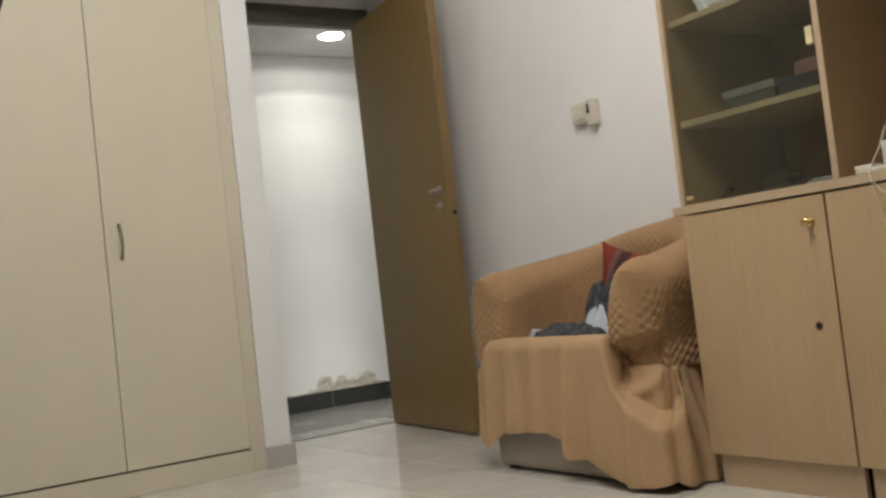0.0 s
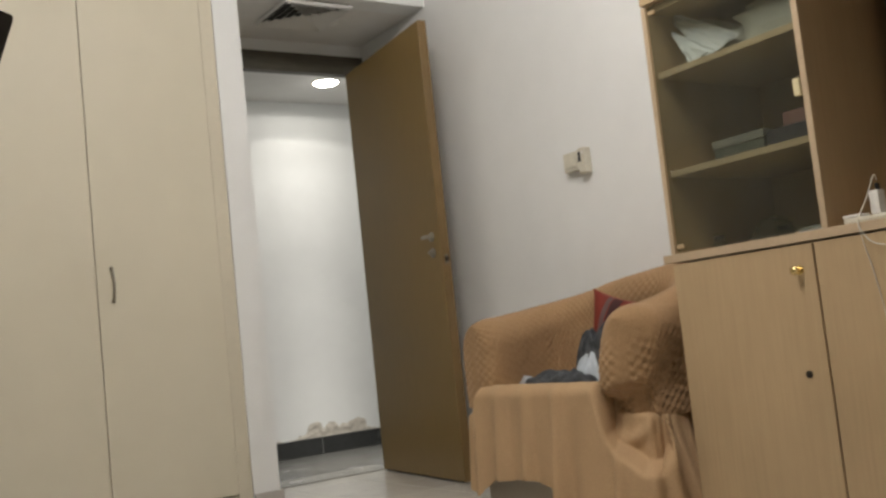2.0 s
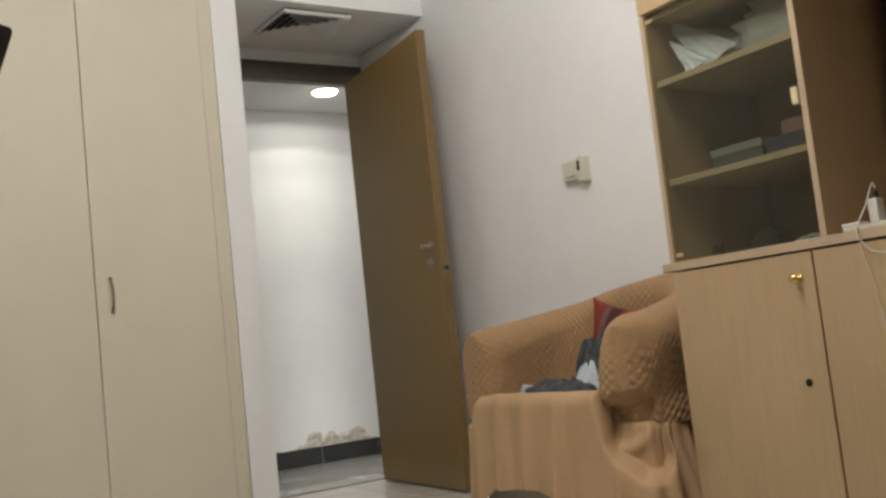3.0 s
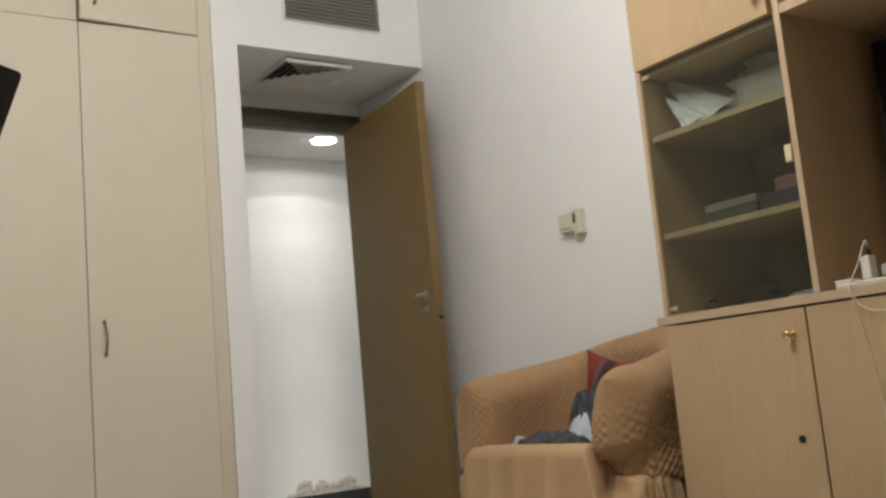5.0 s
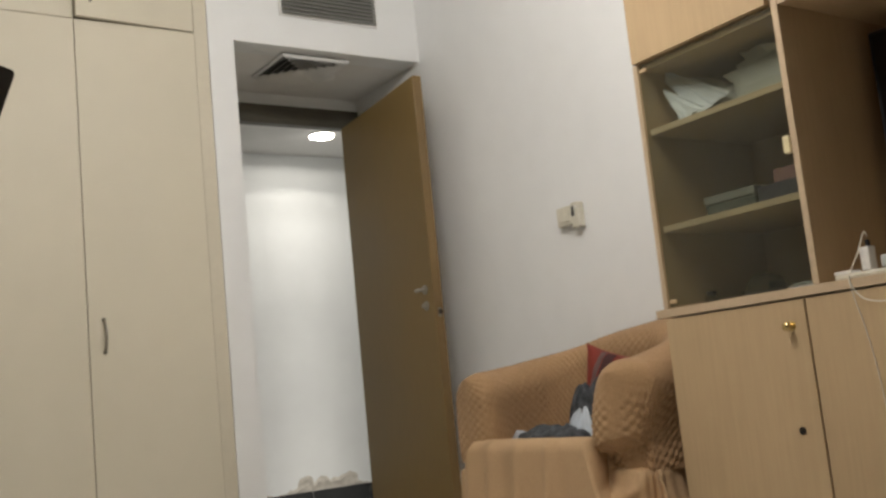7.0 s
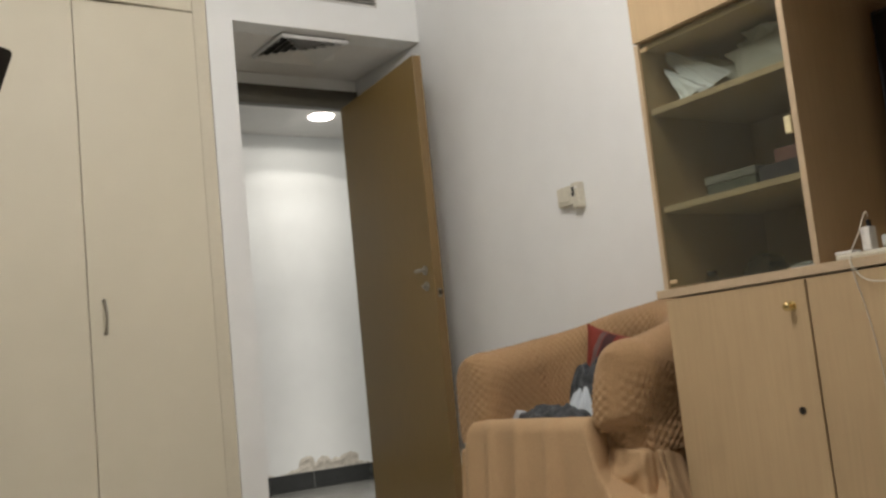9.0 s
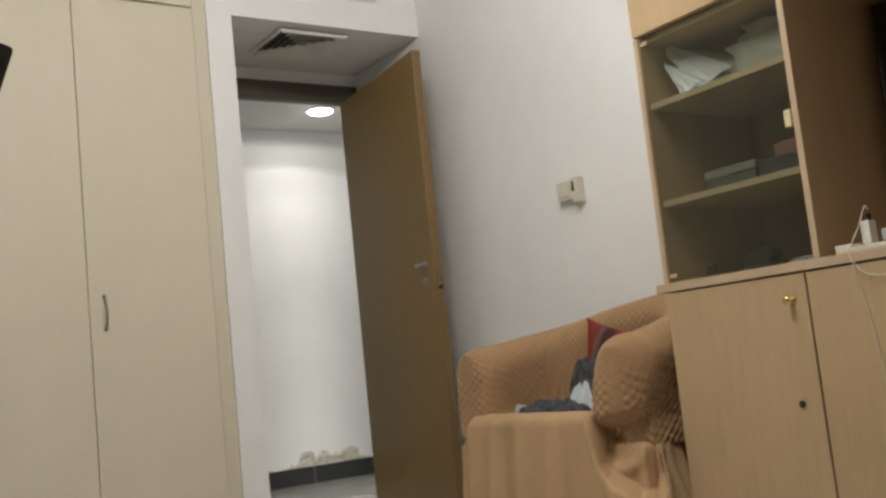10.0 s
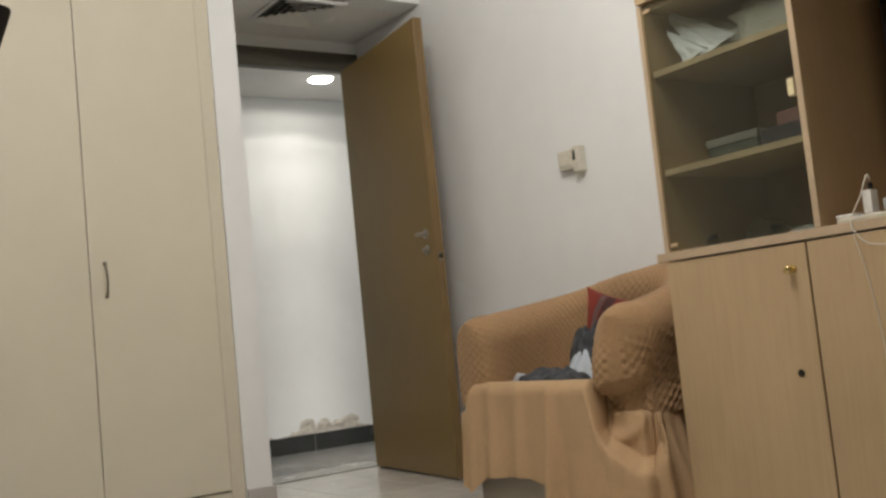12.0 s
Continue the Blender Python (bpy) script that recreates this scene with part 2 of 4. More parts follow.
STRIPE = shade("grey_striped_fabric", (0.13, 0.075, 0.070), 0.8, var=0.15, scale=12, grain=200, grain_var=0.1, bump=0.2, bump_scale=500)
MAROON = shade("maroon_fabric", (0.055, 0.014, 0.014), 0.8, var=0.15, scale=12, grain=200, grain_var=0.1, bump=0.2, bump_scale=500)
DENIM = shade("blue_grey_fabric", (0.030, 0.036, 0.044), 0.9, var=0.5, scale=38, grain=240, grain_var=0.15, bump=0.3, bump_scale=500, tint=(0.085, 0.092, 0.10))
PALE = shade("pale_blue_fabric", (0.52, 0.58, 0.64), 0.85, var=0.1, scale=14, grain=200, grain_var=0.08, bump=0.2, bump_scale=500)
GREY_CLOTH = shade("light_grey_fabric", (0.40, 0.42, 0.45), 0.9, var=0.15, scale=14, grain=200, grain_var=0.08, bump=0.2, bump_scale=500)
FILM = shade("white_plastic_film", (0.66, 0.69, 0.75), 0.22, var=0.05, scale=10, grain=60, grain_var=0.04, bump=0.06, bump_scale=60, spec=0.6)
GREY_FILM = shade("grey_plastic_film", (0.46, 0.47, 0.46), 0.35, var=0.10, scale=9, grain=50, grain_var=0.06, bump=0.06, bump_scale=60)
MARBLE = shade("grey_marble", (0.33, 0.325, 0.30), 0.22, var=0.12, scale=7, grain=40, grain_var=0.08, bump=0.01)
CARD = shade("grey_green_card", (0.075, 0.085, 0.075), 0.7, var=0.06, scale=9, bump=0.04)
CARD_PINK = shade("dusky_pink_card", (0.21, 0.105, 0.095), 0.7, var=0.06, scale=9, bump=0.04)
CARD_BLUE = shade("dark_blue_card", (0.035, 0.034, 0.048), 0.6, var=0.06, scale=9, bump=0.04)
GLASS = pane("smoked_cabinet_glass", (0.76, 0.785, 0.72))
CLEAR = pane("clear_glass", (0.80, 0.84, 0.84))
LAMP_GLOW = glow("lit_lamp_diffuser", (1.0, 0.93, 0.82), 6)
DOWN_GLOW = glow("lit_downlight_diffuser", (1.0, 0.96, 0.88), 30)


# ---- building helpers ----
ORG = {}


def thing(name, place, label, category, group="", kind=""):
    """An Empty at the base of a thing; its parts hang under it."""
    ob = new(name)
    ob.empty_display_size = 0.05
    ob.location = place
    ORG[ob.name] = Vector(place)
    return tagged(ob, label, category, group, kind)


def to_mesh(name, bm, material, smooth=0.0):
    me = bpy.data.meshes.new(name)
    if smooth:
        for f in bm.faces:
            f.smooth = True
        for e in bm.edges:
            if len(e.link_faces) == 2 and e.calc_face_angle(0) > radians(smooth):
                e.smooth = False
    bm.to_mesh(me)
    bm.free()
    me.materials.append(material)
    return me


def part(name, bm, material, parent, label="", smooth=0.0):
    """One mesh under a thing or under a part; the bmesh is in the room's metres."""
    org = ORG[parent.name]
    bmesh.ops.translate(bm, verts=bm.verts, vec=-org)
    ob = new(name, to_mesh(name, bm, material, smooth))
    ob.parent = parent
    ORG[ob.name] = org
    return tagged(ob, label)


def solid(name, bm, material, label, category, kind="", place=None, smooth=0.0, group=""):
    """A thing or a piece of the setting that is one mesh."""
    org = Vector(place) if place else Vector((0, 0, 0))
    bmesh.ops.translate(bm, verts=bm.verts, vec=-org)
    ob = new(name, to_mesh(name, bm, material, smooth))
    ob.location = org
    ORG[ob.name] = org
    return tagged(ob, label, category, group, kind)


def box(x0, x1, y0, y1, z0, z1, bevel=0.0, seg=2, bm=None):
    own = bm is None
    tmp = bmesh.new()
    bmesh.ops.create_cube(tmp, size=1)
    for v in tmp.verts:
        v.co = Vector(((x0 + x1) / 2 + v.co.x * (x1 - x0), (y0 + y1) / 2 + v.co.y * (y1 - y0), (z0 + z1) / 2 + v.co.z * (z1 - z0)))
    if bevel:
        bmesh.ops.bevel(tmp, geom=list(tmp.edges), offset=bevel, segments=seg, profile=0.5, affect="EDGES")
    if own:
        return tmp
    me = bpy.data.meshes.new("tmp")
    tmp.to_mesh(me)
    tmp.free()
    bm.from_mesh(me)
    bpy.data.meshes.remove(me)
    return bm


def outline(points, axis, a, b):
    """A flat outline pushed from a to b along an axis; points are the two other coordinates in axis order."""
    bm = bmesh.new()

    def at(p, k):
        q = list(p)
        q.insert("xyz".index(axis), k)
        return bm.verts.new(q)
    lo, hi = [at(p, a) for p in points], [at(p, b) for p in points]
    bm.faces.new(lo)
    bm.faces.new(hi)
    n = len(points)
    for i in range(n):
        bm.faces.new((lo[i], lo[(i + 1) % n], hi[(i + 1) % n], hi[i]))
    bmesh.ops.recalc_face_normals(bm, faces=bm.faces)
    return bm


def lathe(profile, place, axis="z", n=24, bm=None):
    """A turned shape: (radius, height) pairs along an axis."""
    bm = bm or bmesh.new()
    rows = []
    for r, h in profile:
        ring = []
        for i in range(n):
            c, s = r * math.cos(2 * math.pi * i / n), r * math.sin(2 * math.pi * i / n)
            p = {"z": (c, s, h), "x": (h, c, s), "y": (c, h, s)}[axis]
            ring.append(bm.verts.new(Vector(place) + Vector(p)))
        rows.append(ring)
    for a, b in zip(rows, rows[1:]):
        for i in range(n):
            bm.faces.new((a[i], a[(i + 1) % n], b[(i + 1) % n], b[i]))
    bm.faces.new(rows[0])
    bm.faces.new(rows[-1])
    bmesh.ops.recalc_face_normals(bm, faces=bm.faces)
    return bm


def tube(points, radius, n=10, flat=1.0):
    """A rod along points; flat squeezes its section sideways."""
    bm = bmesh.new()
    pts = [Vector(p) for p in points]
    rows = []
    for i, p in enumerate(pts):
        d = (pts[min(i + 1, len(pts) - 1)] - pts[max(i - 1, 0)]).normalized()
        u = d.cross(Vector((0.3, 0.2, 0.93)) if abs(d.z) < 0.9 else Vector((1, 0, 0))).normalized()
        w = d.cross(u)
        rows.append([bm.verts.new(p + radius * (math.cos(2 * math.pi * k / n) * u + flat * math.sin(2 * math.pi * k / n) * w)) for k in range(n)])
    for a, b in zip(rows, rows[1:]):
        for k in range(n):
            bm.faces.new((a[k], a[(k + 1) % n], b[(k + 1) % n], b[k]))
    bm.faces.new(rows[0])
    bm.faces.new(rows[-1])
    bmesh.ops.recalc_face_normals(bm, faces=bm.faces)
    return bm


def bezier(p0, p1, p2, p3, n=16):
    out = []
    for i in range(n + 1):
        t = i / n
        out.append((1 - t) ** 3 * Vector(p0) + 3 * (1 - t) ** 2 * t * Vector(p1) + 3 * (1 - t) * t * t * Vector(p2) + t ** 3 * Vector(p3))
    return out


def sheet(fn, nu, nv, thick=0.0):
    """A surface from fn(u, v), u and v from 0 to 1; thick gives it a second skin along its normals."""
    bm = bmesh.new()
    vs = [[bm.verts.new(fn(i / nu, j / nv)) for j in range(nv + 1)] for i in range(nu + 1)]
    for i in range(nu):
        for j in range(nv):
            bm.faces.new((vs[i][j], vs[i + 1][j], vs[i + 1][j + 1], vs[i][j + 1]))
    if thick:
        bm.normal_update()
        back = [[bm.verts.new(v.co - v.normal * thick) for v in row] for row in vs]
        for i in range(nu):
            for j in range(nv):
                bm.faces.new((back[i][j + 1], back[i + 1][j + 1], back[i + 1][j], back[i][j]))
        for i in range(nu):
            bm.faces.new((vs[i + 1][0], vs[i][0], back[i][0], back[i + 1][0]))
            bm.faces.new((vs[i][nv], vs[i + 1][nv], back[i + 1][nv], back[i][nv]))
        for j in range(nv):
            bm.faces.new((vs[0][j], vs[0][j + 1], back[0][j + 1], back[0][j]))
            bm.faces.new((vs[nu][j + 1], vs[nu][j], back[nu][j], back[nu][j + 1]))
    bmesh.ops.recalc_face_normals(bm, faces=bm.faces)
    return bm


def crumple(centre, size, seed, amp=0.25, freq=2.2, floor=None, detail=4, ridge=0.0):
    """A soft crumpled lump."""
    bm = bmesh.new()
    bmesh.ops.create_icosphere(bm, subdivisions=detail, radius=1)
    off = Vector((seed * 7.3, seed * 3.1, seed * 5.7))
    for v in bm.verts:
        d = v.co.normalized()
        k = 1 + amp * noise.noise(d * freq + off) + amp * 0.5 * noise.noise(d * freq * 2.3 + off)
        k -= ridge * abs(noise.noise(d * freq * 1.7 - off)) * 2
        v.co = Vector(centre) + Vector((d.x * size[0] * k, d.y * size[1] * k, d.z * size[2] * k))
        if floor is not None and v.co.z < floor:
            v.co.z = floor + 0.002 * (d.z + 1)
    return bm


# ---- structure ----
FRONT, RIGHT, TOP = 3.884, 2.642, 3.05          # door wall, armchair wall, ceiling
STUB0, STUB1, OPEN1, OPEN_Z = 1.568, 1.683, 2.642, 2.223
DOOR_Y, CORR_Y, CORR_Z = 4.53, 5.77, 2.25
BACK_Y, LEFT_X = -1.60, -1.70

# the room's floor bed, under tiles that are laid last
floor = solid("floor", box(LEFT_X - 0.12, RIGHT + 0.12, BACK_Y - 0.12, 4.592, -0.10, -0.0025), GROUT,
              "white glazed square tiles with thin grey joints", "floor", "structure")
solid("floor_corridor", box(0.2, 5.2, 4.594, CORR_Y + 0.1, -0.10, -0.001), GREY_TILE, "polished grey corridor floor beyond the doorway", "floor", "structure")

solid("wall_north", outline([(STUB0, 0), (STUB1, 0), (STUB1, OPEN_Z), (RIGHT, OPEN_Z), (RIGHT, TOP), (STUB0, TOP)],
                  "y", FRONT, FRONT + 0.13), WALL, "white painted wall with a wide opening before the door", "wall", "structure")
solid("wall_over_wardrobe", box(LEFT_X, STUB0 - 0.001, FRONT + 0.004, FRONT + 0.13, 2.752, TOP), WALL, "white painted bulkhead above the built-in wardrobe", "wall", "structure")
solid("wall_behind_wardrobe", box(LEFT_X - 0.12, STUB0 - 0.001, 4.50, 4.59, 0, TOP), WALL, "plain white wall behind the wardrobe", "wall", "structure")
solid("wall_east", box(RIGHT + 0.0005, RIGHT + 0.12, BACK_Y, 4.66, 0, TOP), WALL, "white painted wall behind the armchair and cabinets", "wall", "structure")
solid("wall_west", box(LEFT_X - 0.12, LEFT_X, BACK_Y, 4.50, 0, TOP), REAR, "unseen plain beige side wall, darkened to bounce less light", "wall", "structure")
solid("wall_south", box(LEFT_X - 0.12, RIGHT + 0.12, BACK_Y - 0.12, BACK_Y - 0.001, 0, TOP), REAR, "unseen plain beige rear wall, darkened to bounce less light", "wall", "structure")
solid("ceiling", box(LEFT_X - 0.12, RIGHT + 0.12, BACK_Y - 0.12, FRONT + 0.13, TOP + 0.001, TOP + 0.10), CEIL, "plain white painted room ceiling", "ceiling", "structure")

# the short lobby between the opening and the door
ceiling_lobby = solid("ceiling_lobby", box(STUB1 - 0.10, RIGHT, FRONT + 0.131, 4.66, OPEN_Z, OPEN_Z + 0.10), CEIL, "grey-white painted low ceiling of the door lobby", "ceiling", "structure")
solid("wall_lobby_west", box(STUB1 - 0.10, STUB1 - 0.002, FRONT + 0.131, 4.66, 0, OPEN_Z - 0.001), WALL, "white side wall of the door lobby", "wall", "structure")
solid("wall_over_door", box(STUB1 - 0.001, OPEN1 + 0.001, DOOR_Y, 4.66, 2.162, OPEN_Z - 0.001), WALL, "narrow white wall strip above the door frame", "wall", "structure")

# the corridor
wall_corridor = solid("wall_corridor", box(0.2, 5.2, CORR_Y, CORR_Y + 0.12, 0, CORR_Z), WALL, "white corridor wall with flaking damp plaster near the floor", "wall", "structure")
solid("wall_corridor_west", box(0.08, 0.199, 4.60, CORR_Y + 0.12, 0, CORR_Z), WALL, "plain white end wall of the corridor", "wall", "structure")
solid("wall_corridor_east", box(5.201, 5.32, 4.60, CORR_Y + 0.12, 0, CORR_Z), WALL, "plain white end wall of the corridor", "wall", "structure")
solid("wall_corridor_south", box(2.764, 5.2, 4.60, 4.66, 0, CORR_Z), WALL, "plain white near wall of the corridor", "wall", "structure")
solid("wall_corridor_south", box(0.2, 1.582, 4.60, 4.66, 0, CORR_Z), WALL, "plain white near wall of the corridor", "wall", "structure")
solid("wall_corridor_lintel", box(1.583, 2.763, 4.662, 4.70, 2.13, CORR_Z), WALL, "white wall strip over the door in the corridor", "wall", "structure")
solid("ceiling_corridor", box(0.08, 5.32, 4.661, CORR_Y + 0.12, CORR_Z + 0.001, CORR_Z + 0.10), CEIL, "white corridor ceiling with a round downlight", "ceiling", "structure")

# skirting of the wall stub, one tile that wraps the corner
solid("baseboard", outline([(STUB0 + 0.004, FRONT - 0.0005), (STUB0 + 0.004, FRONT - 0.011), (STUB1 + 0.011, FRONT - 0.011), (STUB1 + 0.011, FRONT + 0.128), (STUB1 + 0.0005, FRONT + 0.128), (STUB1 + 0.0005, FRONT - 0.0005)],
           "z", 0.0, 0.088), SKIRT_TILE, "grey tile skirting round the foot of the wall stub", "skirting", "structure")

# door frame
frame_set = thing("door_frame", (2.1, DOOR_Y, 0), "dark brown stained wooden door frame in the lobby", "door frame", kind="structure")
part("lintel", box(STUB1 + 0.001, OPEN1 - 0.001, DOOR_Y - 0.012, 4.575, 2.062, 2.161, 0.004), FRAME_WOOD, frame_set)
part("jamb", box(STUB1 + 0.001, STUB1 + 0.036, DOOR_Y - 0.012, 4.655, 0, 2.061, 0.003), FRAME_WOOD, frame_set)
part("jamb", box(OPEN1 - 0.026, OPEN1 - 0.001, DOOR_Y - 0.012, 4.655, 0, 2.061, 0.003), FRAME_WOOD, frame_set)

solid("threshold", box(STUB1 + 0.037, OPEN1 - 0.027, 4.536, 4.765, 0.0005, 0.005, 0.0015), MARBLE, "grey marble threshold strip in the doorway", "threshold", "structure")

# corridor skirting: black tiles with pale joints
skirt = solid("baseboard_corridor", box(0.2, 5.2, CORR_Y - 0.006, CORR_Y - 0.0005, 0, 0.102), shade("pale_joint", (0.28, 0.28, 0.27), 0.8),
              "black tile skirting with pale joints along the corridor", "skirting", "structure")
x = 2.804 - 4 * 0.6
while x < 5.1:
    part("tile", box(max(x, 0.2) + 0.003, min(x + 0.6, 5.2) - 0.003, CORR_Y - 0.013, CORR_Y - 0.0065, 0, 0.104, 0.0015, 1), BLACK_TILE, skirt)
    x += 0.6


# flaking plaster over the corridor skirting
def flakes():
    bm = bmesh.new()
    nx, nz = 110, 30
    verts = {}

    def mask(px, pz):
        env = 0.100 + 0.060 * max(0, 1 - ((px - 2.92) / 0.29) ** 2) + 0.025 * noise.noise(Vector((px * 9, 3.1, 0.4)))
        for c, r, h in ((2.765, 0.055, 0.200), (2.885, 0.045, 0.188), (2.972, 0.04, 0.174), (3.06, 0.07, 0.188)):
            d = abs(px - c) / r
            if d < 1:
                env = max(env, 0.15 + (h - 0.15) * math.sqrt(1 - d * d))
        return env + 0.012 * noise.noise(Vector((px * 45, pz * 45, 1.7))) - pz

    def vert(i, j):
        if (i, j) not in verts:
            px, pz = 2.5 + 0.72 * i / nx, 0.103 + 0.13 * j / nz
            m = max(0.0, mask(px, pz))
            bulge = 0.0025 + 0.004 * min(1, m / 0.02) * (0.5 + noise.noise(Vector((px * 30, pz * 30, 5))))
            verts[i, j] = bm.verts.new((px, CORR_Y - max(0.001, bulge), pz))
        return verts[i, j]
    for i in range(nx):
        for j in range(nz):
            px, pz = 2.5 + 0.72 * (i + 0.5) / nx, 0.103 + 0.13 * (j + 0.5) / nz
            if mask(px, pz) > 0:
                bm.faces.new((vert(i, j), vert(i + 1, j), vert(i + 1, j + 1), vert(i, j + 1)))
    bmesh.ops.recalc_face_normals(bm, faces=bm.faces)
    return bm


part("damp_patch", flakes(), PLASTER, wall_corridor, "flaking beige damp plaster", smooth=50)


# ---- door leaf ----
HX, HY, EX, EY = 2.530, 4.520, 2.432, 3.642       # hinge side and free end of the face towards the room
along = Vector((EX - HX, EY - HY, 0)).normalized()
across = Vector((-along.y, along.x, 0))            # points to the wall side
if across.x < 0:
    across = -across
DOOR_W, DOOR_T = (Vector((EX, EY, 0)) - Vector((HX, HY, 0))).length, 0.042


def leaf(a0, a1, z0, z1, d0, d1, bevel=0.002):
    """A box in the leaf's own axes: along from the hinge, height, depth behind the face."""
    bm = box(a0, a1, d0, d1, z0, z1, bevel)
    for v in bm.verts:
        a, d, z = v.co
        v.co = Vector((HX, HY, 0)) + along * a + across * d + Vector((0, 0, z))
    bmesh.ops.recalc_face_normals(bm, faces=bm.faces)
    return bm


def leaf_at(a, d, z):
    return Vector((HX, HY, 0)) + along * a + across * d + Vector((0, 0, z))


door = thing("door_1", (HX, HY, 0), "brown veneered wooden door standing open against the wall", "door", kind="structure")
panel = part("leaf", leaf(0, DOOR_W - 0.004, 0.008, 2.058, 0, DOOR_T), VENEER, door)
part("lipping", leaf(DOOR_W - 0.0035, DOOR_W + 0.001, 0.008, 2.058, 0.0005, DOOR_T - 0.0005, 0.001), LIPPING, door, "lighter wooden edge of the door")
part("latch_plate", leaf(DOOR_W + 0.0012, DOOR_W + 0.0035, 0.955, 0.995, 0.012, 0.030, 0.0008), BRONZE, door, "dull metal latch plate")
part("latch", leaf(DOOR_W + 0.0036, DOOR_W + 0.013, 0.967, 0.987, 0.013, 0.029, 0.002), BLACK_METAL, door)
HA, HZ = DOOR_W - 0.075, 1.085


def turned(profile, a, z, sign=-1):
    """A turned fitting that stands out of the leaf's face."""
    bm = lathe(profile, (0, 0, 0), "y", 24)
    for v in bm.verts:
        q = v.co.copy()
        v.co = leaf_at(a + q.x, sign * q.y, z + q.z)
    bmesh.ops.recalc_face_normals(bm, faces=bm.faces)
    return bm


rose = part("rose", turned([(0.021, 0.0), (0.021, 0.006), (0.018, 0.009), (0.009, 0.010)], HA, HZ), CHROME, door, "round chrome rose", 40)
lever_pts = bezier(leaf_at(HA, -0.009, HZ), leaf_at(HA, -0.028, HZ), leaf_at(HA - 0.003, -0.034, HZ), leaf_at(HA - 0.012, -0.034, HZ), 10) + \
    bezier(leaf_at(HA - 0.014, -0.034, HZ), leaf_at(HA - 0.018, -0.035, HZ + 0.001), leaf_at(HA - 0.024, -0.034, HZ), leaf_at(HA - 0.030, -0.032, HZ - 0.001), 10)
part("lever", tube(lever_pts, 0.0095, 12, 0.8), CHROME, door, "chrome lever handle", 60)
part("escutcheon", turned([(0.021, 0.0), (0.021, 0.006), (0.017, 0.009), (0.008, 0.009)], HA, HZ - 0.072), CHROME, door, "round chrome escutcheon", 40)
part("lock_cylinder", turned([(0.009, 0.0095), (0.009, 0.022), (0.007, 0.024)], HA, HZ - 0.072), CHROME, door, "", 40)
for hz in (0.25, 1.05, 1.82):
    part("hinge", lathe([(0.008, 0), (0.008, 0.09)], leaf_at(0.004, 0.050, hz), "z", 12), CHROME, door, "", 40)

# ---- vent grille over the opening ----
vent = thing("wall_vent", (2.163, FRONT, 2.38), "grey metal air grille with crossed slats above the opening", "air vent")
VX0, VX1, VZ0, VZ1 = 1.922, 2.405, 2.380, 2.575
# no duct is cut: a dark plate stands for the shade inside it
part("backing", box(VX0 + 0.006, VX1 - 0.006, FRONT - 0.003, FRONT - 0.0005, VZ0 + 0.006, VZ1 - 0.006), DARK, vent, "dark plate behind the grille in place of a shaded duct")
rim = bmesh.new()
for b in ((VX0 - 0.014, VX1 + 0.014, VZ0 - 0.014, VZ0), (VX0 - 0.014, VX1 + 0.014, VZ1, VZ1 + 0.014), (VX0 - 0.014, VX0, VZ0 + 0.0001, VZ1 - 0.0001), (VX1, VX1 + 0.014, VZ0 + 0.0001, VZ1 - 0.0001)):
    box(b[0], b[1], FRONT - 0.006, FRONT - 0.0005, b[2], b[3], 0.002, 1, rim)
part("frame", rim, WHITE_METAL, vent, "white painted flange round the grille")
z = VZ0 + 0.008
while z < VZ1 - 0.004:
    bm = box(VX0 + 0.001, VX1 - 0.001, -0.0135, 0.0135, -0.0022, 0.0022)
    for v in bm.verts:
        y, zz = v.co.y, v.co.z
        v.co.y, v.co.z = FRONT - 0.015 + y * 0.72 - zz * 0.7, z + y * 0.7 + zz * 0.72
    part("slat", bm, GREY_METAL, vent)
    z += 0.0182
x = VX0 + 0.010
while x < VX1 - 0.005:
    part("bar", box(x - 0.0012, x + 0.0012, FRONT - 0.0060, FRONT - 0.0034, VZ0 + 0.001, VZ1 - 0.001), GREY_METAL, vent)
    x += 0.0165

# ---- square ceiling diffuser in the lobby ----
diff = thing("ceiling_diffuser", (2.115, 4.118, OPEN_Z), "white square four-way air diffuser in the lobby ceiling", "air vent")
DC = Vector((2.115, 4.118, 0))


def ring(r0, z0, r1, z1, t=0.002):
    """A square sloping blade: from half-width r0 at height z0 to r1 at z1."""
    bm = bmesh.new()
    rows = []
    for r, zz in ((r0, z0), (r1, z1), (r1, z1 + t), (r0, z0 + t)):
        rows.append([bm.verts.new(DC + Vector((sx * r, sy * r, zz))) for sx, sy in ((-1, -1), (1, -1), (1, 1), (-1, 1))])
    for a, b in zip(rows, rows[1:] + rows[:1]):
        for i in range(4):
            bm.faces.new((a[i], a[(i + 1) % 4], b[(i + 1) % 4], b[i]))
    bmesh.ops.recalc_face_normals(bm, faces=bm.faces)
    return bm


# here too the duct's darkness is only the colour of a thin plate
part("backing", box(DC.x - 0.16, DC.x + 0.16, DC.y - 0.16, DC.y + 0.16, OPEN_Z - 0.003, OPEN_Z - 0.0005), DARK, diff, "dark plate above the blades in place of a shaded duct")
# the light this rim would catch is put into its paler colour
part("frame", ring(0.171, OPEN_Z - 0.014, 0.167, OPEN_Z - 0.022, 0.006), LIT_RIM_PATCH, diff, "white sloping rim")
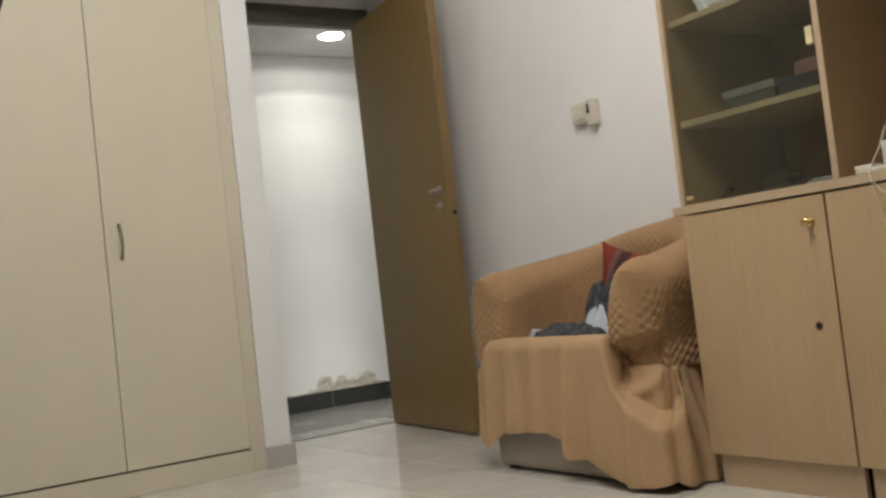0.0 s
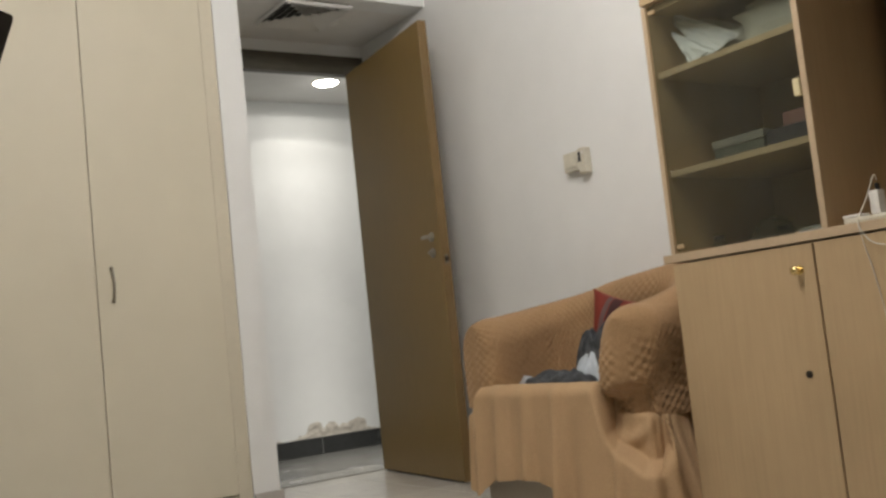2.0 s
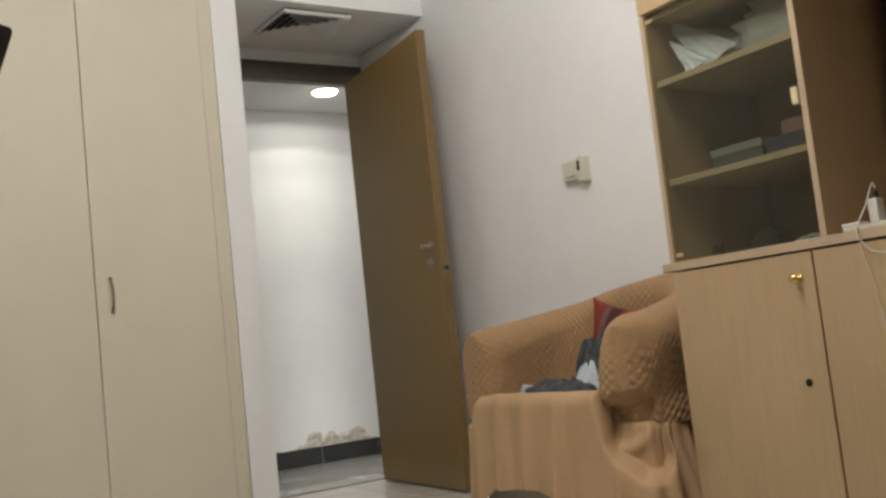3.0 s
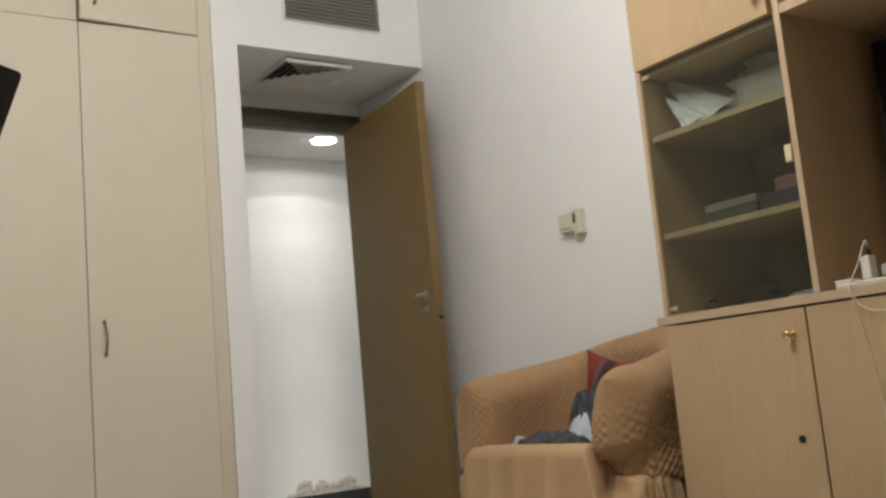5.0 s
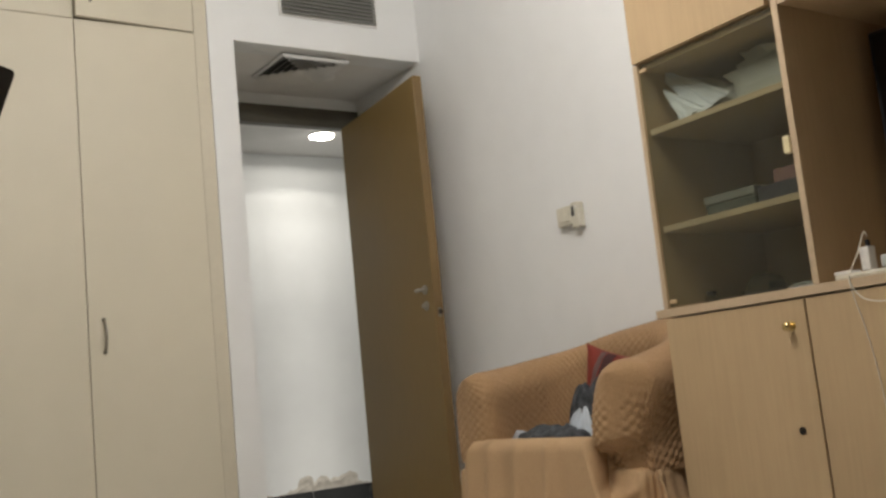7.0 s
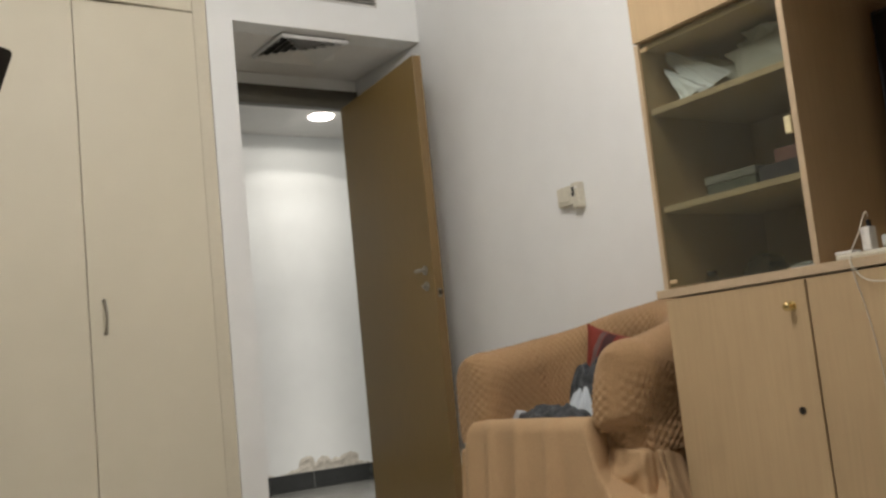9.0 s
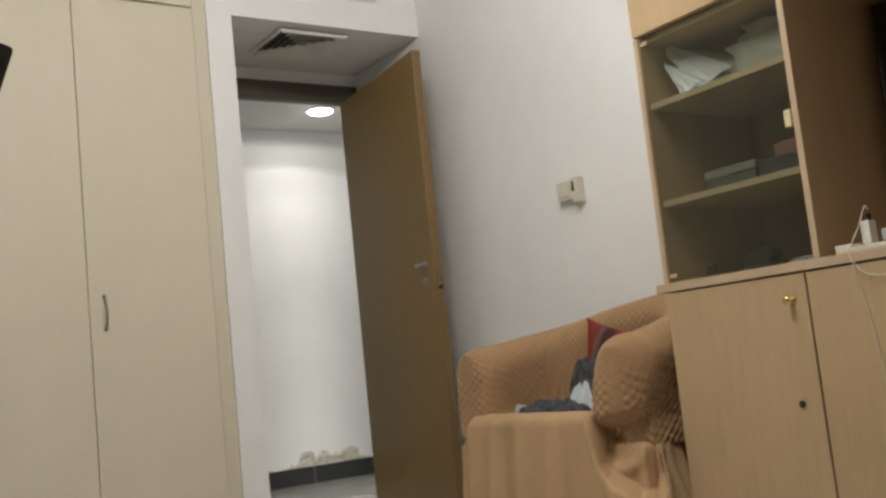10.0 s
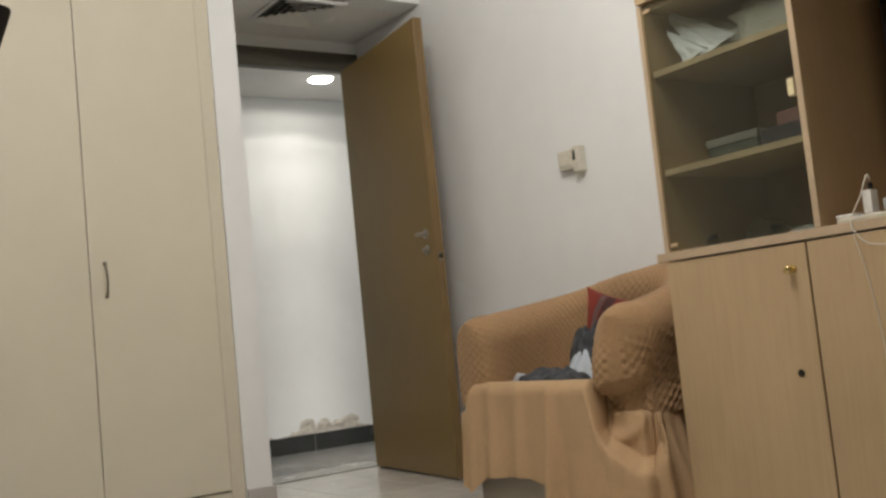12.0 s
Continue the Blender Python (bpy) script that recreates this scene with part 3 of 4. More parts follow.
for k in range(5):
    r = 0.161 - k * 0.0320
    part("blade", ring(r, OPEN_Z - 0.027, max(r - 0.026, 0.002), OPEN_Z - 0.006, 0.0015), WHITE_METAL, diff)

# a paler patch of fresh paint beside the diffuser
def paint_patch(cx, cy, rx, ry, z):
    bm = bmesh.new()
    rim = []
    for k in range(48):
        a = 2 * math.pi * k / 48
        r = 1 + 0.35 * noise.noise(Vector((math.cos(a) * 1.4, math.sin(a) * 1.4, 2.6))) + 0.08 * noise.noise(Vector((math.cos(a) * 6, math.sin(a) * 6, 0.4)))
        rim.append(bm.verts.new((cx + rx * r * math.cos(a), cy + ry * r * math.sin(a), z)))
    mid = bm.verts.new((cx, cy, z - 0.0015))
    for k in range(48):
        bm.faces.new((rim[(k + 1) % 48], rim[k], mid))
    bmesh.ops.recalc_face_normals(bm, faces=bm.faces)
    return bm


part("paint_patch", paint_patch(2.285, 4.225, 0.066, 0.062, OPEN_Z - 0.0010), LIT_RIM_PATCH, ceiling_lobby, "paler patch of fresh paint")

# ---- lamps ----
dl = thing("downlight", (DOWN[0], DOWN[1], CORR_Z), "round white recessed downlight glowing in the corridor ceiling", "lamp")
part("trim", lathe([(0.090, 0), (0.090, -0.003), (0.078, -0.008), (0.076, -0.004)], (DOWN[0], DOWN[1], CORR_Z), "z", 40), WHITE_METAL, dl, "white trim ring", 40)
part("diffuser", lathe([(0.074, -0.0085), (0.066, -0.015), (0.045, -0.021), (0.01, -0.0235)], (DOWN[0], DOWN[1], CORR_Z), "z", 40), DOWN_GLOW, dl, "glowing disc", 60)
cl = thing("tube_light", (LAMP[0], LAMP[1], LAMP[2]), "white fluorescent tube lamp hanging below the room ceiling", "lamp")
part("housing", box(LAMP[0] - 0.62, LAMP[0] + 0.62, LAMP[1] - 0.035, LAMP[1] + 0.035, LAMP[2] + 0.045, LAMP[2] + 0.090, 0.006), WHITE_METAL, cl)
for k in (-0.605, 0.605):
    part("lampholder", box(LAMP[0] + k - 0.012, LAMP[0] + k + 0.012, LAMP[1] - 0.018, LAMP[1] + 0.018, LAMP[2] - 0.03, LAMP[2] + 0.0445, 0.003), WHITE_PLASTIC, cl)
for k in (-0.40, 0.40):
    part("hanger", lathe([(0.004, LAMP[2] + 0.0905), (0.004, TOP - 0.0085)], (LAMP[0] + k, LAMP[1], 0), "z", 10), CHROME, cl)
    part("ceiling_cap", lathe([(0.030, TOP - 0.008), (0.030, TOP)], (LAMP[0] + k, LAMP[1], 0), "z", 20), WHITE_METAL, cl)
part("tube", lathe([(0.014, -0.592), (0.014, 0.592)], LAMP, "x", 16), LAMP_GLOW, cl, "glowing glass tube", 60)


# ---- wardrobe ----
WD_Z0, WD_Z1, WD_TOP = 0.098, 2.236, 2.75
EDGES = [1.507, 1.012, 0.518, 0.024, -0.470, -0.964, -1.458]
FACE = FRONT


def bow_handle(x, z0, z1, y, parent):
    """A slim bowed pull with two feet."""
    n = 14
    pts = [Vector((x, y - 0.004 - 0.026 * math.sin(math.pi * i / n) ** 0.8, z0 + (z1 - z0) * i / n)) for i in range(n + 1)]
    h = part("handle", tube(pts, 0.0055, 10, 0.8), BRONZE, parent, "bowed grey metal pull handle", 60)
    for zz in (z0 + 0.002, z1 - 0.002):
        part("foot", lathe([(0.0075, -0.006), (0.0075, -0.0005)], (x, y, zz), "y", 12), BRONZE, h, "", 40)


ward = thing("wardrobe", (0.3, FACE + 0.3, 0), "built-in cream laminate wardrobe with tall doors and upper cupboards", "wardrobe")
# the shade between the doors is put into the carcass colour
part("carcass", box(LEFT_X + 0.002, STUB0 - 0.062, FACE + 0.0235, 4.498, 0.04, WD_TOP - 0.002), GAP_SHADE, ward, "wardrobe inside, coloured dark for the shade in the door gaps")
part("side_panel", box(1.5068, STUB0 - 0.003, FACE - 0.0005, FACE + 0.40, 0.0, WD_TOP, 0.0008), CREAM_EDGE, ward, "cream filler strip beside the wall")
part("plinth", box(LEFT_X + 0.002, 1.5068, FACE + 0.004, FACE + 0.022, 0.0, 0.0895, 0.0015), CREAM, ward, "cream plinth board")
for x1, x0 in zip(EDGES, EDGES[1:]):
    d = part("door", box(x0 + 0.0015, x1 - (0.0005 if x1 > 1.4 else 0.0015), FACE, FACE + 0.019, WD_Z0, WD_Z1 - 0.003, 0.0018), CREAM, ward, "tall plain cream door")
    bow_handle(x0 + 0.058 if x1 > 1.3 or x1 < 0.3 else x0 + 0.055, 0.900, 1.030, FACE, d)
for i, (x1, x0) in enumerate(zip(EDGES, EDGES[1:])):
    bm = box(x0 + 0.002, x1 - 0.002, FACE, FACE + 0.019, WD_Z1 + (0.002 if i == 0 else -0.001), WD_TOP - 0.004, 0.0018)
    turn = Matrix.Translation((x1, FACE, 0)) @ Matrix.Rotation(radians(3.2), 4, "Z") @ Matrix.Translation((-x1, -FACE, 0)) if i == 0 else Matrix.Identity(4)
    bmesh.ops.transform(bm, matrix=turn, verts=bm.verts)
    d = part("upper_door", bm, CREAM, ward, "upper cupboard door slightly ajar" if i == 0 else "closed upper cupboard door")
    bow_handle(x0 + 0.062, 2.306, 2.436, FACE - (0.024 if i == 0 else 0), d)

# ---- wall switch and thermostat ----
sw = thing("light_switch", (RIGHT, 2.935, 1.226), "ivory plastic light switch plate on the white wall", "switch")
part("plate", box(RIGHT - 0.030, RIGHT - 0.0005, 2.888, 2.978, 1.224, 1.300, 0.004), IVORY, sw)
part("rocker", box(RIGHT - 0.0335, RIGHT - 0.0302, 2.902, 2.966, 1.238, 1.288, 0.003), IVORY, sw)
th = thing("thermostat", (RIGHT, 2.866, 1.209), "ivory room thermostat with a dark slider window", "thermostat")
part("body", box(RIGHT - 0.036, RIGHT - 0.0005, 2.846, 2.887, 1.206, 1.306, 0.005, 3), IVORY, th)
part("window", box(RIGHT - 0.0375, RIGHT - 0.0362, 2.868, 2.882, 1.252, 1.290, 0.0005, 1), DARK, th, "dark slider window")
part("slider", box(RIGHT - 0.0420, RIGHT - 0.0376, 2.870, 2.880, 1.256, 1.266, 0.001, 1), BLACK_PLASTIC, th)
part("label_bar", box(RIGHT - 0.0372, RIGHT - 0.0362, 2.850, 2.864, 1.280, 1.290), WHITE_PLASTIC, th)

# ---- cabinet wall ----
CX, CY0, CAB_BACK = 2.156, 2.040, 2.638     # front plane, far end, back
UNIT = 0.475


def knob(y, z, parent):
    k = part("knob", lathe([(0.0075, 0.0), (0.006, -0.008), (0.0048, -0.012), (0.009, -0.017), (0.0115, -0.022), (0.010, -0.026), (0.004, -0.028)], (CX, y, z), "x", 20), BRASS, parent, "small polished brass knob", 60)
    part("rosette", lathe([(0.013, -0.0005), (0.013, -0.002), (0.009, -0.003)], (CX, y, z), "x", 20), BRASS, k, "", 40)


base = thing("base_cabinet", (CX + 0.27, CY0 - UNIT / 2, 0), "beech laminate floor cupboard with a brass knob and a lock", "cabinet", "cupboards under the worktop")
part("body", box(CX + 0.024, CAB_BACK, CY0 - UNIT + 0.001, CY0 - 0.001, 0.086, 0.7695), BEECH, base)
part("toe_kick", box(CX + 0.018, CX + 0.034, CY0 - UNIT + 0.001, CY0 - 0.022, 0.0, 0.0855), BEECH_EDGE, base, "pale wooden toe board")
d = part("door", box(CX, CX + 0.019, CY0 - UNIT + 0.0038, CY0 - 0.0022, 0.090, 0.7660, 0.0015), BEECH, base, "plain beech laminate door")
knob(CY0 - 0.426, 0.702, d)
lk = part("lock", lathe([(0.0095, -0.0005), (0.0095, -0.003), (0.007, -0.004)], (CX, CY0 - 0.414, 0.440), "x", 20), BLACK_METAL, d, "dark round cylinder lock", 40)
part("keyway", box(CX - 0.0048, CX - 0.0042, CY0 - 0.4150, CY0 - 0.4130, 0.436, 0.444), BLACK_PLASTIC, lk)
for k in range(1, 4):
    copy_thing(base, pose(CX + 0.27, CY0 - UNIT / 2 - k * UNIT, 0))
solid("worktop", box(CX - 0.003, CAB_BACK, CY0 - 4 * UNIT, CY0 + 0.030, 0.7725, 0.7965, 0.002), BEECH_EDGE, "pale beech laminate worktop over the cupboards", "worktop", place=(CX + 0.27, 1.1, 0.7725))

GY0, GY1 = 1.531, CY0          # glazed unit
Z0, Z1 = 0.7970, 1.5300
glz = thing("display_cabinet", (CX + 0.27, 1.79, Z0), "beech display cabinet with a smoked glass door and two shelves", "cabinet")
part("side_panel", box(CX + 0.004, CAB_BACK, GY1 - 0.016, GY1, Z0, Z1, 0.001), BEECH, glz)
part("side_panel", box(CX - 0.001, CAB_BACK, GY0 - 0.018, GY0, Z0, Z1 + 0.52, 0.001), BEECH, glz, "pale divider panel")
part("edge_band", box(CX - 0.004, CX - 0.0012, GY0 - 0.018, GY0, Z0, Z1 + 0.52, 0.0008, 1), BEECH_EDGE, glz)
part("edge_band", box(CX + 0.001, CX + 0.0038, GY1 - 0.016, GY1, Z0, Z1, 0.0008, 1), BEECH_EDGE, glz)
part("back_panel", box(CAB_BACK - 0.012, CAB_BACK - 0.002, GY0 + 0.001, GY1 - 0.017, Z0, Z1), BEECH, glz)
part("top_panel", box(CX + 0.022, CAB_BACK - 0.013, GY0 + 0.001, GY1 - 0.017, Z1 - 0.018, Z1 - 0.001), BEECH, glz)
for zz in (1.038, 1.331):
    s = part("shelf", box(CX + 0.026, CAB_BACK - 0.013, GY0 + 0.001, GY1 - 0.017, zz - 0.018, zz), BEECH, glz)
    part("edge_band", box(CX + 0.0235, CX + 0.0257, GY0 + 0.001, GY1 - 0.017, zz - 0.018, zz, 0.0006, 1), BEECH_EDGE, s)
gd = part("glass_door", box(CX + 0.008, CX + 0.013, GY0 + 0.003, GY1 - 0.019, Z0 + 0.004, Z1 - 0.004), GLASS, glz, "smoked glass door")
gd.visible_shadow = False
for zz in (Z0 + 0.020, Z1 - 0.022):
    part("clip", box(CX + 0.002, CX + 0.0075, GY1 - 0.050, GY1 - 0.024, zz - 0.007, zz + 0.005, 0.002), BEECH, gd, "small plastic glass hinge")
part("catch", box(CX - 0.010, CX + 0.0075, GY0 + 0.002, GY0 + 0.022, 1.135, 1.180, 0.003), YELLOWED, gd, "yellowed plastic catch")

up = thing("upper_cabinet", (CX + 0.27, 1.79, Z1), "beech laminate upper cupboard with a brass knob", "cabinet")
part("body", box(CX + 0.024, CAB_BACK, GY0 + 0.001, GY1, Z1 + 0.001, 2.05), BEECH, up)
d = part("door", box(CX - 0.001, CX + 0.018, GY0 + 0.020, GY1, Z1 + 0.005, 2.048, 0.0015), BEECH, up, "plain beech laminate door")
knob(1.582, 1.600, d)

nic = thing("television_niche", (CX + 0.27, 1.0, Z0), "open beech television niche with a shelf above", "shelving")
part("back_panel", box(CAB_BACK - 0.012, CAB_BACK - 0.002, 0.142, GY0 - 0.019, Z0, 2.05), BEECH, nic)
part("shelf", box(CX + 0.002, CAB_BACK - 0.013, 0.162, GY0 - 0.019, 1.522, 1.544, 0.001), BEECH, nic)
part("edge_band", box(CX - 0.003, CX + 0.0017, 0.162, GY0 - 0.019, 1.520, 1.546, 0.001, 1), BEECH_EDGE, nic)
part("side_panel", box(CX, CAB_BACK, 0.140, 0.161, Z0, 2.05, 0.001), BEECH, nic)
part("top_panel", box(CX, CAB_BACK - 0.013, 0.162, GY0 - 0.019, 2.028, 2.05, 0.001), BEECH, nic)

tv = thing("television", (2.47, 0.93, 0.7965), "black flat television standing in the niche", "television")
part("case", box(2.455, 2.50, 0.42, 1.464, 0.88, 1.462, 0.006), BLACK_PLASTIC, tv)
part("screen", box(2.452, 2.4545, 0.432, 1.452, 0.90, 1.450), SCREEN, tv, "dark glossy screen")
part("neck", box(2.462, 2.492, 0.86, 1.00, 0.81, 0.885, 0.003), BLACK_PLASTIC, tv)
part("foot", box(2.38, 2.57, 0.72, 1.14, 0.797, 0.811, 0.004), BLACK_PLASTIC, tv)

# ---- charger and leads on the worktop ----
ps = thing("power_strip", (2.20, 1.34, 0.797), "white plastic power strip lying on the worktop", "power strip")
part("body", box(2.178, 2.225, 1.14, 1.487, 0.7970, 0.8110, 0.005, 3), IVORY, ps)
part("plug_block", box(2.180, 2.223, 1.440, 1.489, 0.8112, 0.8190, 0.003, 2), WHITE_PLASTIC, ps, "white end block")
for yy in (1.20, 1.30, 1.39):
    part("socket", lathe([(0.0165, 0.0), (0.0165, 0.0012), (0.013, 0.0014)], (2.2015, yy, 0.8111), "z", 20), IVORY, ps, "", 40)
ch = thing("charger", (2.20, 1.40, 0.8127), "small white charger plugged into the power strip", "charger")
part("body", box(2.185, 2.215, 1.390, 1.414, 0.8127, 0.869, 0.002, 2), WHITE_PLASTIC, ch)
part("plug", box(2.194, 2.206, 1.394, 1.402, 0.8692, 0.886, 0.002), BLACK_PLASTIC, ch, "black cable plug")
ch2 = thing("charger", (2.20, 1.31, 0.8127), "flat grey-white charger plugged into the power strip", "charger")
part("body", box(2.180, 2.224, 1.285, 1.360, 0.8127, 0.842, 0.005, 3), GREY_FILM, ch2)


def smooth_line(pts, n=6):
    """A smooth curve through points."""
    p = [Vector(q) for q in pts]
    p = [p[0] * 2 - p[1]] + p + [p[-1] * 2 - p[-2]]
    out = []
    for i in range(1, len(p) - 2):
        a, b, c, d = p[i - 1:i + 3]
        for k in range(n):
            t = k / n
            out.append(0.5 * (2 * b + (c - a) * t + (2 * a - 5 * b + 4 * c - d) * t * t + (3 * b - a - 3 * c + d) * t ** 3))
    return out + [p[-2]]


lead = smooth_line([(2.199, 1.396, 0.893), (2.194, 1.398, 0.905), (2.187, 1.402, 0.893), (2.176, 1.411, 0.858), (2.164, 1.424, 0.825),
                    (2.149, 1.428, 0.797), (2.146, 1.418, 0.770), (2.147, 1.397, 0.745), (2.147, 1.362, 0.734), (2.147, 1.31, 0.731)])
solid("charging_cable", tube(lead, 0.0016, 8), IVORY, "thin cream charging cable hanging over the worktop edge", "cable", place=(2.16, 1.43, 0.797), smooth=60)
# a thin strand modelled for the charging cable's faint shadow on the door
shadow_run = smooth_line([(2.176, 1.436, 0.7995), (2.158, 1.434, 0.7998), (2.1500, 1.430, 0.790), (2.1500, 1.424, 0.755), (2.1520, 1.408, 0.68), (2.1535, 1.394, 0.58), (2.1535, 1.386, 0.46), (2.1535, 1.384, 0.34)])
solid("thin_cable", tube(shadow_run, 0.0011, 8), IVORY, "thin beige strand drawn as the cable's shadow down the cupboard door", "cable", place=(2.1505, 1.43, 0.797), smooth=60)


# ---- things behind the glass ----
def folded(points, x, lean, thick, material, label, seed):
    """A stiff creased sleeve standing on the shelf: its outline in y and z, a front plane x, and how far its top leans back."""
    bm = bmesh.new()
    cy, cz = sum(p[0] for p in points) / len(points), sum(p[1] for p in points) / len(points)
    rest = 1.3317

    def at(y, z, k, bulge):
        return bm.verts.new((x + (z - rest) * lean + k * thick - bulge, y, z))
    n = len(points)
    for k, sgn in ((0, 1), (1, -1)):
        rim = [at(y, z, k, sgn * 0.008 * noise.noise(Vector((y * 40, z * 40, seed)))) for y, z in points]
        half = [at(cy + (y - cy) * 0.5, cz + (z - cz) * 0.5, k, sgn * (0.006 + 0.034 * noise.noise(Vector((y * 17, z * 17, seed + 3))))) for y, z in points]
        mid = at(cy, cz, k, sgn * 0.010)
        for a in range(n):
            b = (a + 1) % n
            bm.faces.new((rim[a], rim[b], half[b], half[a]))
            bm.faces.new((half[a], half[b], mid))
        if k == 0:
            front = rim
    for a in range(n):
        b = (a + 1) % n
        bm.faces.new((front[b], front[a], rim[a], rim[b]))
    bmesh.ops.recalc_face_normals(bm, faces=bm.faces)
    solid("plastic_sleeve", bm, material, label, "packet", place=(x, cy, rest))


def loose_bag(a, b, c, d, amp, seed, label):
    """A limp pointed bag end: a creased sheet between two tip corners a, b and two end corners c, d."""
    a, b, c, d = Vector(a), Vector(b), Vector(c), Vector(d)

    def fn(u, v):
        p = a.lerp(d, u).lerp(b.lerp(c, u), v)
        crease = abs(((v * 2.4 + 0.5 * noise.noise(Vector((u * 3, v * 2, seed)))) % 1) - 0.5) * 2 - 0.5
        p.x -= amp * (crease + 0.8 * noise.noise(Vector((u * 4, v * 4, seed + 2)))) * (0.25 + 0.75 * u)
        p.z += amp * 0.5 * math.sin(math.pi * v) * u
        p.z = max(p.z, 1.3322)
        return p
    bm = sheet(fn, 22, 16, 0.0015)
    foot = min(bm.verts, key=lambda q: q.co.z).co.copy()
    solid("plastic_sleeve", bm, FILM, label, "packet", place=tuple(foot), smooth=24)


loose_bag((2.272, 2.016, 1.522), (2.262, 2.012, 1.482), (2.226, 1.868, 1.3325), (2.292, 1.800, 1.390), 0.010, 1.0, "creased white plastic sleeve leaning on the shelf")
loose_bag((2.250, 2.014, 1.462), (2.244, 2.008, 1.446), (2.222, 1.935, 1.3325), (2.238, 1.852, 1.3600), 0.008, 5.0, "narrow white plastic sleeve on the top shelf")
folded([(1.975, 1.497), (1.90, 1.468), (1.814, 1.421), (1.769, 1.387), (1.775, 1.3317), (1.95, 1.3317)], 2.315, 0.10, 0.012, GREY_FILM, "grey plastic sleeve behind the white ones", 4.1)
folded([(1.768, 1.497), (1.735, 1.489), (1.691, 1.494), (1.62, 1.478), (1.562, 1.465), (1.556, 1.3317), (1.775, 1.3317), (1.792, 1.412), (1.826, 1.446), (1.765, 1.440), (1.782, 1.463), (1.742, 1.468)],
       2.285, 0.10, 0.05, GREY_FILM, "bulging translucent grey plastic bag with a torn edge", 6.3)

bx = thing("storage_box", (2.33, 1.825, 1.0382), "low grey-green card box on the shelf", "box")
part("tray", box(2.25, 2.40, 1.74, 1.915, 1.0382, 1.078, 0.002), CARD, bx)
part("lid", box(2.247, 2.403, 1.737, 1.918, 1.0782, 1.102, 0.003), shade("pale_card", (0.21, 0.21, 0.195), 0.7, var=0.05, scale=9), bx, "pale lid")
bx = thing("storage_box", (2.33, 1.64, 1.0382), "dark blue card box with a dusky pink lid", "box")
part("tray", box(2.24, 2.40, 1.575, 1.722, 1.0382, 1.090, 0.002), CARD_BLUE, bx)
part("lid", box(2.26, 2.39, 1.585, 1.68, 1.0902, 1.130, 0.003), CARD_PINK, bx, "dusky pink lid")


def jar(x, y, r, h):
    t = thing("glass_jar", (x, y, 0.797), "small clear glass jar on the cabinet bottom", "jar", "glass jars")
    part("glass", lathe([(r * 0.9, 0.001), (r, 0.006), (r, h * 0.75), (r * 0.7, h * 0.88), (r * 0.7, h)], (x, y, 0.797), "z", 20), CLEAR, t, "", 40)
    part("lid", lathe([(r * 0.74, h + 0.0005), (r * 0.74, h + 0.012), (r * 0.68, h + 0.014)], (x, y, 0.797), "z", 20), BLACK_METAL, t, "dark metal lid", 40)


for jx, jy, jr, jh in ((2.27, 1.955, 0.020, 0.026), (2.36, 1.80, 0.024, 0.030)):
    jar(jx, jy, jr, jh)
solid("plastic_bag", crumple((2.290, 1.775, 0.822), (0.050, 0.060, 0.036), 3.0, 0.35, 2.4, 0.7972, 4, 0.18), CLEAR, "crumpled clear plastic bag on the cabinet bottom", "bag", place=(2.290, 1.775, 0.7972), smooth=40)
solid("foil_packet", crumple((2.232, 1.606, 0.802), (0.026, 0.052, 0.011), 6.0, 0.40, 3.2, 0.7972, 4, 0.22), GREY_FILM, "small crumpled silvery packet", "packet", place=(2.235, 1.608, 0.7972), smooth=40)

# ---- laptop on a desk ----
C = Vector((0.2065, 1.018, 0.622 + 0.3605))
ua = Vector((0.80, 0.60, 0))                     # along the lid's top edge
un = Vector((-0.60, 0.80, 0))
ud = (un * 0.45 - Vector((0, 0, 0.893))).normalized()  # down the lid
HINGE = C + ud * 0.235
desk = thing("desk", (-0.5, 1.35, 0), "plain dark wooden desk under the laptop", "desk")
DZ = HINGE.z - 0.022
part("desktop", box(-1.25, 0.125, 1.06, 1.62, DZ - 0.03, DZ, 0.003), FRAME_WOOD, desk)
for lx, ly in ((-1.2, 1.10), (0.08, 1.10), (-1.2, 1.58), (0.08, 1.58)):
    part("leg", box(lx - 0.022, lx + 0.022, ly - 0.022, ly + 0.022, 0, DZ - 0.031, 0.003), FRAME_WOOD, desk)


def slab(o, a, b, n, la, lb, t, bevel):
    """A rounded slab from a corner o along a and b, with thickness t along n."""
    bm = box(0, la, 0, lb, 0, t)
    vert_edges = [e for e in bm.edges if abs((e.verts[0].co - e.verts[1].co).z) > t * 0.9]
    bmesh.ops.bevel(bm, geom=vert_edges, offset=bevel, segments=5, profile=0.5, affect="EDGES")
    for v in bm.verts:
        q = v.co.copy()
        v.co = o + a * q.x + b * q.y + n * q.z
    bmesh.ops.recalc_face_normals(bm, faces=bm.faces)
    return bm


lap = thing("laptop", tuple(HINGE - Vector((0, 0, 0.022))), "open black laptop seen from behind its lid", "laptop")
face_n = ua.cross(ud).normalized()
if face_n.y > 0:
    face_n = -face_n
part("lid", slab(C, -ua, ud, face_n, 0.34, 0.235, 0.007, 0.006), BLACK_PLASTIC, lap)
part("screen", slab(C - ua * 0.01 + ud * 0.01 - face_n * 0.001, -ua, ud, -face_n, 0.32, 0.21, 0.001, 0.003), SCREEN, lap, "dark screen")
